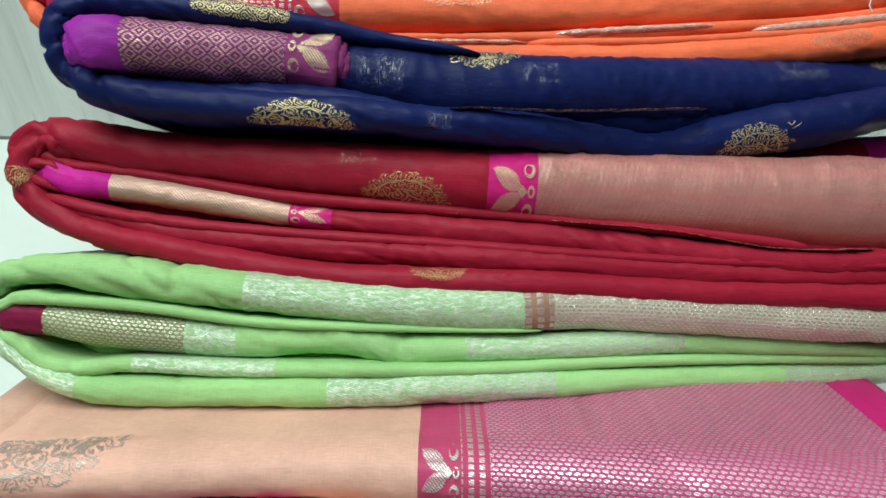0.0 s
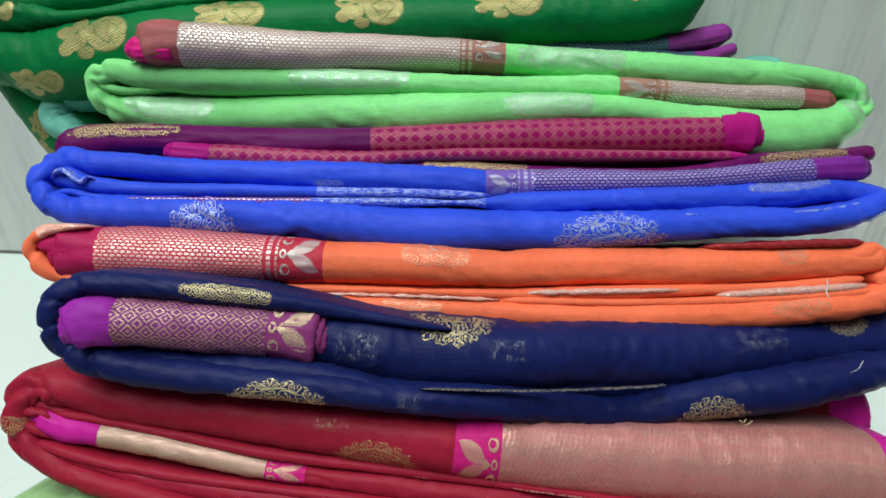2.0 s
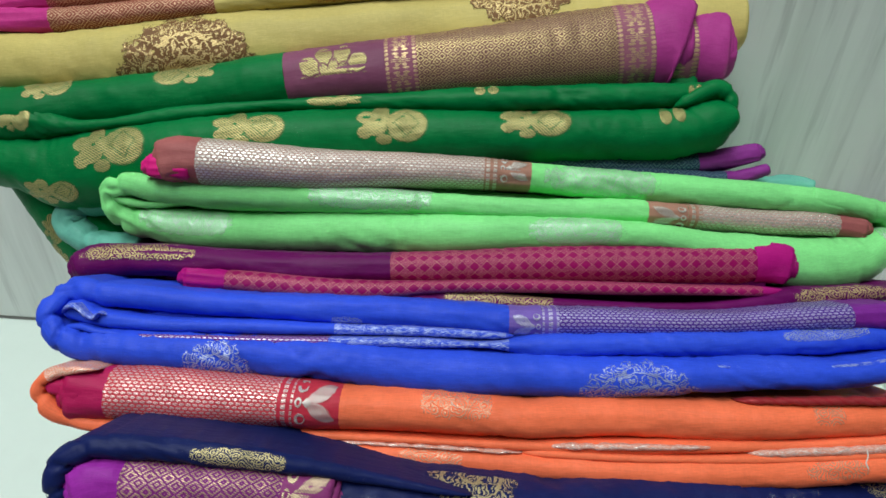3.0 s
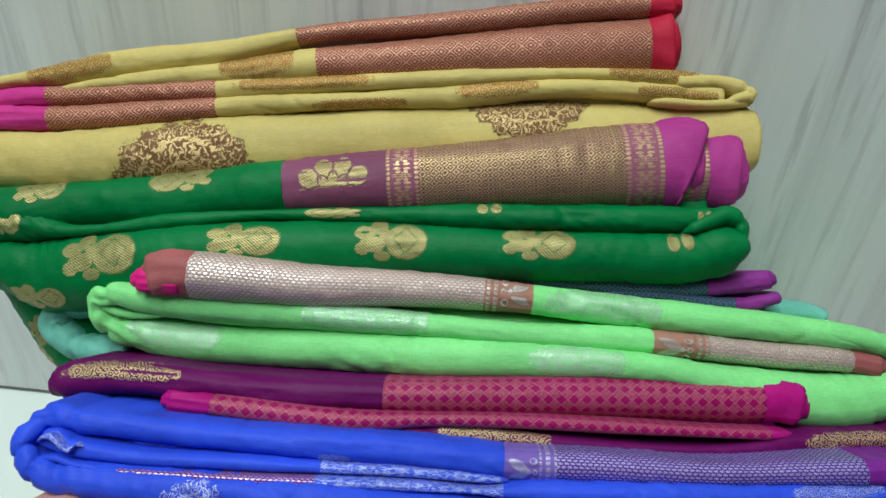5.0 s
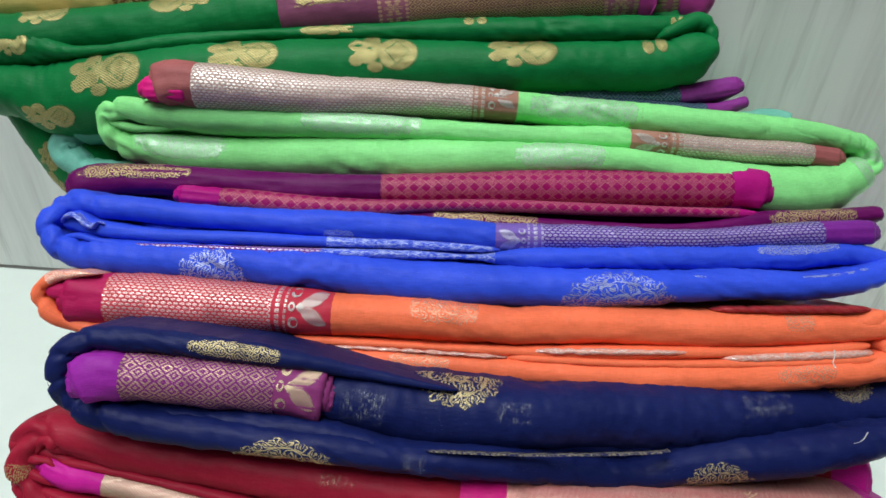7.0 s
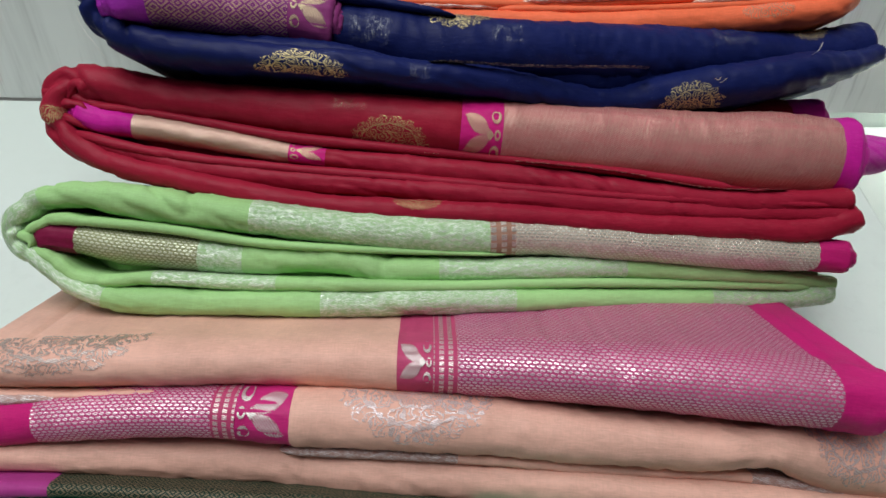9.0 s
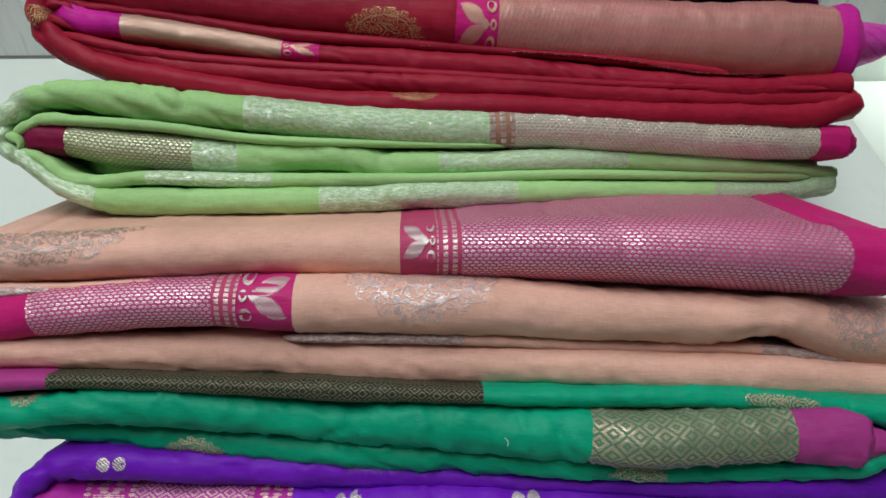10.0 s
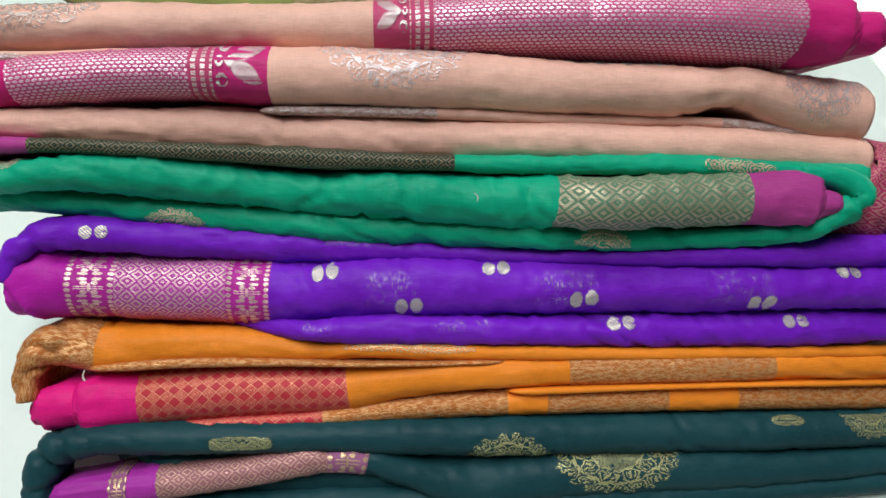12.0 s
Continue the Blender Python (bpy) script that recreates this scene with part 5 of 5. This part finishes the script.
saree(130, 2, 0.7, "folded light green silk saree with silver brocade bands", [
    (0.62, [(211.4, -32.4, 16.2, 293.1), (195.5, -31.6, 17.4, 293), (153, -29.4, 19.1, 291.7), (96.1, -25.6, 19.4, 288.9), (45.2, -24, 19.1, 286.2), (33, -24.6, 19, 284.7), (-12.3, -23.5, 18.8, 282.3), (-79.4, -16.9, 15.7, 279.6), (-115.1, -12.9, 16.7, 278.5), (-140.7, -9.8, 16.1, 278.9), (-161.4, -7.7, 12.2, 279.6), (-178.3, -11.3, 11.1, 280.3), (-188.1, -19, 10.6, 280.8), (-189.3, -29.3, 8.9, 281.1), (-177.9, -38.6, 9, 281.8), (-163.5, -49.5, 10.1, 282.4), (-144.9, -55.7, 11.8, 281.8), (-116.3, -57.3, 12.4, 281), (-77.5, -57.4, 12.4, 280.6), (-38.4, -57.5, 13, 280.6), (0.9, -56, 13.7, 281), (46.1, -55.3, 12.1, 285.6), (98.5, -55.1, 11.4, 295.9), (148, -55, 11.2, 305.2), (190, -54.5, 11.9, 308.7), (213.2, -51.1, 13.2, 309.3)], [('Lsel', 15.9), ('Lhon', 166.4), ('Lband', 178.7), ('Lbro', 291.4), ('L', 388.5), ('Lbro', 464.5), ('L', 566.1), ('Lbro', 658.4), ('L', 760.3), ('Lbro', 825.8)], []),
    (0.62, [(-191.3, -25.1, 6.1, 281.1), (-184.2, -27.2, 5.6, 281), (-179.6, -30.8, 4.5, 281), (-182.7, -34.4, 4.5, 281.1)], [('L', 18.1)], []),
    (0.62, [(41.4, -33.5, 1.7, 287.1), (3.6, -32.8, 2.6, 285.9), (-33.5, -31.6, 3.7, 284.1), (-80.3, -28.9, 4.5, 282.4), (-116.3, -23.7, 4.5, 281.7), (-154.9, -20.4, 5, 281.8), (-171.7, -19.9, 5.6, 282), (-182, -25.1, 5, 282.2), (-185.9, -30.2, 4.5, 282.2)], [('L', 231.9)], []),
    (0.62, [(-178.1, -27.3, 7.3, 283.4), (-172.4, -27, 11.3, 283.4), (-160.9, -28.1, 15.8, 283.4), (-142.9, -30.9, 18.6, 283.5), (-106.8, -34.6, 17.6, 284), (-83.6, -36.5, 16.8, 284.7), (-49.5, -35.8, 14.9, 285.6), (-33.7, -37.4, 13.8, 286), (-23.1, -40.6, 13.8, 286), (9, -41.1, 11.6, 287.2), (69.2, -39.9, 10.6, 290.6), (102.1, -39.8, 9.6, 297.3), (189.8, -44.5, 6.6, 305.7), (214.5, -46.4, 7.6, 310.1)], [('Ldk', 17.3), ('Loli', 74.4), ('Lbro', 95.1), ('L', 188.4), ('Lbro', 281.5), ('L', 394.1)], []),
    (0.62, [(-181.8, -32.9, 5, 281.7), (-171.8, -37.5, 6.2, 282.3), (-161.2, -45.8, 6.8, 283.3), (-150.8, -47.9, 6.8, 283.4), (-129.9, -46.6, 6.2, 282.8), (-90.7, -48, 6.8, 282.1), (-38.5, -48.8, 6.2, 281.8), (14.1, -48.6, 4.6, 283.8), (68.9, -46.8, 4.7, 291.5), (129.6, -47.2, 4.3, 302.2), (202, -48.2, 5, 308.3)], [('L', 61.4), ('Lbro', 118.9), ('L', 388.1)], []),
    (0.62, [(-184.5, -26.9, 26.1, 294.1), (-120.9, -34.9, 40.9, 294.8), (-12.8, -41, 31.2, 298.9), (101.7, -42.9, 24.9, 307.8), (206.9, -43.2, 17.1, 315.7)], [('L', 392.1)], []),
])
saree(130, 2, 0.7, "folded peach silk saree with silver medallions and pink honeycomb borders", [
    (0.9, [(-189.8, -82.5, 19.9, 244.1), (-171.9, -82.2, 20.9, 244.5), (-127, -81.1, 22.1, 245.8), (-81.7, -80.7, 23.4, 247.9), (-35, -80.8, 25.2, 249.5), (-8.9, -81, 25.9, 246), (57.5, -81.6, 27.6, 234.6), (120.9, -84.4, 29.4, 223.9), (165.3, -87.8, 29.2, 220.5), (181.2, -89.1, 25.8, 220.6), (185.8, -89.6, 21, 220.8)], [('P', 180.9), ('Pbt', 196.2), ('Pbar', 206.5), ('Phon', 355.3), ('Psel', 375.9)], [(38, 5.5, 40, 9, 'bowl', 'Pgry')], 14),
    (0.62, [(168.9, -87.7, 23.1, 226.4), (183, -89.6, 19.5, 226.7), (201.7, -90.2, 16.6, 226.9)], [('Phon', 19.6), ('Psel', 32.9)], []),
    (0.62, [(-190.3, -107.3, 15.2, 244.4), (-171.9, -105.6, 17.9, 244), (-158, -104, 20.4, 242.9), (-79.8, -101.1, 21.9, 241.3), (-52.3, -102.5, 23.9, 240), (-10.9, -103.6, 24.9, 239.1), (35.2, -105.8, 24.5, 238), (81.4, -109.4, 22, 236), (126.2, -111.5, 20.8, 232.7), (143.3, -111, 16.7, 231.7), (175, -117.8, 26.2, 235), (205.8, -121.5, 29.4, 238.2)], [('Psel', 32.5), ('Phon', 105.7), ('Pbar', 115.8), ('Ptul', 138.3), ('P', 397.7)], [(190, 4, 34, 10.5, 'bowl', 'Psil'), (372, 4, 24, 12, 'bowl', 'Psil')]),
    (0.62, [(-192.1, -96.4, 7, 247.2), (-169, -95.5, 5, 246.9), (-145.9, -94.4, 2.5, 246.6)], [('Psil2', 46.2)], []),
    (0.62, [(-192.6, -93.9, 7.6, 248.3), (-174.2, -94, 5, 248.1), (-151.1, -93.9, 3, 247.8), (-104.9, -92.3, 3, 247.7)], [('P', 87.7)], []),
    (0.62, [(-58.8, -116.9, 3.6, 249.3), (17.3, -119.2, 4.7, 248.3), (84.3, -123.2, 4.7, 246.4), (140.9, -125.4, 4.4, 243.8), (183.5, -131.1, 4.4, 242.1)], [('Psil2', 76.1), ('P', 199.9), ('Psil2', 242.9)], []),
    (0.62, [(-190.9, -119.8, 13.5, 245.6), (-173.7, -120.5, 13.3, 247.8), (-106.8, -123.3, 17.1, 251), (-59.3, -125.2, 19.2, 252.4), (-49.8, -127.1, 16.4, 252.2), (-35.4, -127.4, 18.7, 251.3), (12.6, -130, 19.4, 248.8), (59.9, -131, 18.5, 245.1), (106.2, -133.6, 18.3, 241.3), (153.1, -136.6, 19.6, 239.3), (205.9, -141.8, 17.9, 238.8)], [('P', 397.7)], []),
])
pack = saree(111, 2, 1.5, "folded emerald green silk saree with copper gold border", [
    (0.62, [(-186.7, -131.7, 8.7, 241.1), (-157.8, -131.1, 6, 241.2), (-101.6, -133.5, 6.5, 241.4), (-32.4, -138.1, 8.1, 240.9), (23.9, -141.1, 6.9, 239.4), (61.7, -142.7, 7.9, 237.8), (125.9, -143.9, 9, 235.7), (155.9, -146.3, 8.2, 232.5), (198.5, -150.6, 10.6, 229.1)], [('Tsel', 36.6), ('Tdk', 210.9), ('T', 385.9)], [(330.5, 0.6, 15.9, 2.3, 'leaf', 'Tbro')]),
    (0.62, [(-190.8, -143.5, 15.7, 238.8), (-175.1, -144.5, 13.4, 240.7), (-128.2, -142.3, 16, 241.7), (-105.4, -143.1, 19, 243.4), (-70.7, -147.2, 19.1, 245), (-33.9, -152.1, 17.5, 245.536), (-9.4, -152.8, 20.5, 242.093), (25.8, -155.8, 22.2, 239.5), (42, -157.3, 22.1, 235.8), (60.3, -157, 23.2, 233.6), (66, -157.7, 22.7, 230.5), (146.2, -158.7, 21.9, 226), (169.1, -159.3, 19.4, 223.4), (173.7, -160.3, 14.4, 223)], [('T', 257.8), ('Tgold', 338), ('Tsel', 365.7)], [(31.4, 6.4, 10.1, 3.7, 'fan', 'Tbro')]),
    (0.62, [(161.5, -160.7, 16.1, 226.2), (175.5, -160.8, 13.6, 225.9), (184.5, -161.1, 9.6, 225.7)], [('Tsel', 23)], []),
    (0.62, [(-198, -150.1, 15, 249.3), (-180.4, -149.9, 15.4, 251.6), (-134.7, -155.5, 11.4, 254.5), (-85.5, -161.4, 12, 254.7), (-35.2, -166.6, 14.2, 252.59), (14.4, -170, 13.5, 249.97), (62.4, -173.2, 11.6, 244.5), (110.8, -175, 10.5, 240.7), (157.2, -173.9, 10.1, 235.5), (177.5, -170.3, 10.7, 229.4), (191, -163.1, 13, 225.2)], [('T', 392.5)], [(102.8, -1, 14, 3, 'fan', 'Tbro'), (287.1, 0.6, 13, 3.3, 'fan', 'Tbro')]),
    (0.62, [(168.7, -148.3, 8.6, 229.5), (186.2, -150.9, 10.1, 227.4), (195, -157.8, 10, 225.5), (189.5, -165.6, 9.1, 225.2)], [('T', 38.9)], []),
    (0.62, [(193.4, -141.6, 13.4, 243.4), (202.3, -154.4, 47, 238.7), (221.8, -156.2, 44.5, 236.1)], [('Tcrm', 35.5)], []),
    (0.62, [(-181.5, -144.2, 18.7, 264.5), (-35.9, -157.6, 30.9, 261.6), (86.7, -160, 28.8, 247.9), (181.9, -161.2, 19, 237.4)], [('T', 364.1)], []),
])
loose_thread([(30.6, 227.1, -154.2), (32, 227.1, -155.8), (31.7, 227.1, -157.4)], 0.2, look_of("thread_white"), pack)
saree(79, 2, 1.3, "folded violet silk saree with small gold flowers and magenta border", [
    (0.62, [(231.2, -181.8, 16.1, 239), (194.3, -183.3, 13.3, 238.7), (144.4, -183.8, 8.5, 240.6), (96.7, -183.6, 7.5, 246.1), (48.3, -181.9, 7.6, 252.5), (-1.8, -178.9, 10.8, 255.5), (-51, -175.5, 16, 254.8), (-98.2, -171.6, 16.2, 252.6), (-139.6, -168.5, 15, 251.1), (-155.9, -170.3, 12.9, 251), (-165.9, -177.3, 11.9, 251.8), (-169.7, -188.1, 11.5, 252.8)], [('V', 411.7)], [(361.1, -1, 6.3, 2.5, 'dot', 'Vdot'), (253.9, -2.5, 12.5, 1.7, 'leaf', 'Vfnt')]),
    (0.62, [(-165.3, -193.3, 11.4, 251.5), (-161.1, -190.9, 19.3, 252), (-146.4, -190.9, 27.8, 252.8), (-99.6, -193.4, 31.3, 253.1), (-57.2, -195.7, 31.2, 252.3), (-40.1, -196.6, 27.7, 251.4), (-21.8, -195.6, 28.9, 250), (47, -195.9, 26.7, 246.6), (120.5, -196.9, 24.6, 242), (194.2, -198.3, 21.9, 238.6), (230.4, -199.7, 20.2, 237.5)], [('Vsel', 22.3), ('Vorn', 43.1), ('Vgold', 90.4), ('Vorn', 109), ('V', 396.7)], [(134, 8, 6.6, 3.5, 'dot', 'Vdot'), (169.9, -6.8, 6.6, 3.7, 'dot', 'Vdot'), (208.2, 8.1, 6.6, 2.7, 'dot', 'Vdot'), (246.2, -4.2, 6.6, 3.7, 'dot', 'Vdot'), (324.9, -6.6, 6.6, 3.7, 'dot', 'Vdot'), (363.1, 6.1, 5.8, 2.5, 'dot', 'Vdot'), (162.3, 0.7, 12.4, 7, 'leaf', 'Vfnt'), (238.6, 0.3, 14.4, 7.8, 'leaf', 'Vfnt'), (314.7, 0.7, 16.5, 7.4, 'leaf', 'Vfnt')]),
    (0.62, [(-91.9, -205.6, 3.2, 268), (-75.2, -208.1, 5.6, 264), (-57.3, -211.4, 9, 257), (-36.8, -213.3, 9.6, 249.5), (-29.5, -213.2, 11.2, 249.7), (47.2, -215.6, 13.6, 249.4), (123, -217.3, 15.9, 247.8), (199.6, -218, 16.6, 245.7), (236.4, -217.6, 13.1, 244.8)], [('V', 329)], [(190.3, 3.5, 6.6, 2.9, 'dot', 'Vdot'), (269.2, 3.6, 6.2, 2.7, 'dot', 'Vdot'), (55.7, 2.1, 7.3, 2.5, 'leaf', 'Vfnt'), (119.3, 2.2, 14.5, 2.9, 'leaf', 'Vfnt')]),
    (0.62, [(-160.1, -184.4, 26.9, 261.8), (-2.2, -197, 41.4, 258.3), (216.2, -202.8, 44.8, 252.9)], [('V', 376.9)], []),
])
pack = saree(37, 2, 0.6, "folded ochre silk saree with gold brocade and hot pink ends", [
    (0.62, [(-164.3, -241.3, 10.7, 255), (-164.5, -230.6, 12.3, 254.9), (-157.8, -218.5, 16, 255), (-144.1, -217.2, 22.4, 255), (-133.4, -219.3, 23.5, 255), (-101.1, -219.3, 17.8, 254.9), (-52.4, -221.6, 12.5, 254.8), (-35.2, -223.3, 8.7, 254.4), (-22.7, -222.6, 8.2, 253.6), (22.2, -224.6, 7.7, 251.9), (97.9, -227.5, 6.1, 250), (240.1, -230.4, 5.7, 249.2)], [('Abro', 49.7), ('A', 423.6)], [(187.1, 1.6, 29.9, 1.9, 'leaf', 'AbroP')]),
    (0.62, [(-159.6, -246.9, 11.4, 256.5), (-154.7, -245.6, 15.7, 256.4), (-138.9, -244.9, 20.6, 256.4)], [('Apink', 15.6), ('Ared', 20.9)], []),
    (0.62, [(-136.6, -227.2, 3.2, 253.1), (-100.8, -225.9, 4.3, 253.1), (-52.3, -226.9, 3.2, 252.8), (-22.7, -228.4, 2.4, 251.7), (46.9, -229.2, 1.9, 250)], [('Abro', 183.6)], []),
    (0.62, [(-141.5, -245.9, 22.1, 254.1), (-133.1, -244.9, 24.8, 254.1), (-116.3, -243.8, 27.6, 254.1), (-77.5, -241.5, 27.2, 254), (-24.4, -240.7, 24.1, 253.7), (-3.1, -237.9, 19.2, 252.8), (22, -235.9, 17, 251.4), (74.8, -234.9, 16.5, 249.6), (149, -234.9, 15.6, 248.3), (239.6, -235.9, 14.7, 248.1)], [('Apink', 25.3), ('Ared', 117.3), ('A', 216.8), ('Abro', 311.1), ('A', 381.6)], []),
    (0.62, [(-143.6, -256.3, 3.3, 255), (-78.2, -254.3, 5.5, 255), (-38.6, -253.3, 6.6, 254.9), (-3.4, -251.2, 10.5, 254.4), (47.3, -249.1, 12.8, 253.5), (98.7, -249.4, 13.7, 252.6), (151.3, -249.9, 15.3, 252.9), (245, -251.8, 16.9, 254)], [('Ared', 107.6), ('Abro', 191.1), ('A', 209), ('Abro', 265), ('A', 297.6), ('Abro', 388.8)], []),
    (0.62, [(47.1, -243, 3.3, 250.5), (123.4, -242.9, 2.5, 249.8), (241.8, -244.7, 2.9, 250.2)], [('A', 194.7)], []),
    (0.62, [(-156.5, -235.3, 27.6, 264.3), (-29, -238.4, 25.5, 263.5), (224.7, -245.2, 28.9, 262)], [('A', 381.3)], []),
])
loose_thread([(-139.8, 260.4, -228.5), (-140.7, 260.4, -231.8), (-139.8, 260.4, -233.9), (-140.7, 260.4, -236.4)], 0.45, look_of("thread_white"), pack)
saree(14, 2, 0.8, "folded dark teal silk saree with gold medallions, lying on the table", [
    (0.62, [(241.5, -267.8, 18.4, 249.6), (176.6, -267.1, 18.2, 249.6), (72, -265.1, 19.5, 249.6), (21.3, -264.1, 18.2, 249.6), (-52.9, -261.1, 14.7, 249.6), (-101.1, -259.7, 14, 249.6), (-136.7, -259.2, 14.4, 249.6), (-152.1, -262.3, 16, 249.6), (-159.1, -274.4, 15, 249.6), (-159, -291.8, 13.5, 249.6)], [('K', 425.9)], [(194.9, 2.5, 20.9, 6.4, 'fan', 'Kbro'), (312.3, 0.4, 14.9, 2.8, 'leaf', 'Kbro'), (26, -2.1, 13.9, 4.4, 'fan', 'Kbro'), (64.9, -5.8, 8, 2, 'leaf', 'Kbro')]),
    (0.62, [(-150.4, -282.9, 10, 250.1), (-128.5, -281, 13.5, 250.1), (-108.1, -279.9, 14.6, 250.1), (-77.8, -276.8, 13.4, 250.1), (-16.3, -272.7, 14.9, 250.1), (1, -279.1, 13.8, 250.1), (21, -285.7, 23.7, 250.1), (72, -285, 24.8, 250.1), (137.3, -284.7, 23.9, 250.1), (204.2, -283.8, 17.3, 250.1), (242.3, -282.1, 16, 250.1)], [('Ksel', 22), ('Korn', 29.6), ('Ksel', 42.4), ('Kgold', 117.3), ('Korn', 134.9), ('K', 396)], [(250.8, 1.4, 30, 7.6, 'fan', 'Kbro'), (80.6, -9.2, 16, 2.4, 'leaf', 'Kbro')]),
    (0.62, [(-153.4, -293.8, 19.8, 251.3), (-103.2, -295.9, 20.6, 251.3), (-29.5, -295.8, 23.1, 251.3), (46.4, -296, 19.5, 251.3), (151.2, -295.7, 13.5, 251.3), (243.5, -292.3, 10.8, 251.3)], [('K', 397)], []),
    (0.62, [(-150.8, -276.8, 27.5, 257.8), (21.6, -283, 31.4, 257.8), (223.1, -283.4, 26.6, 257.8)], [('K', 374)], []),
])
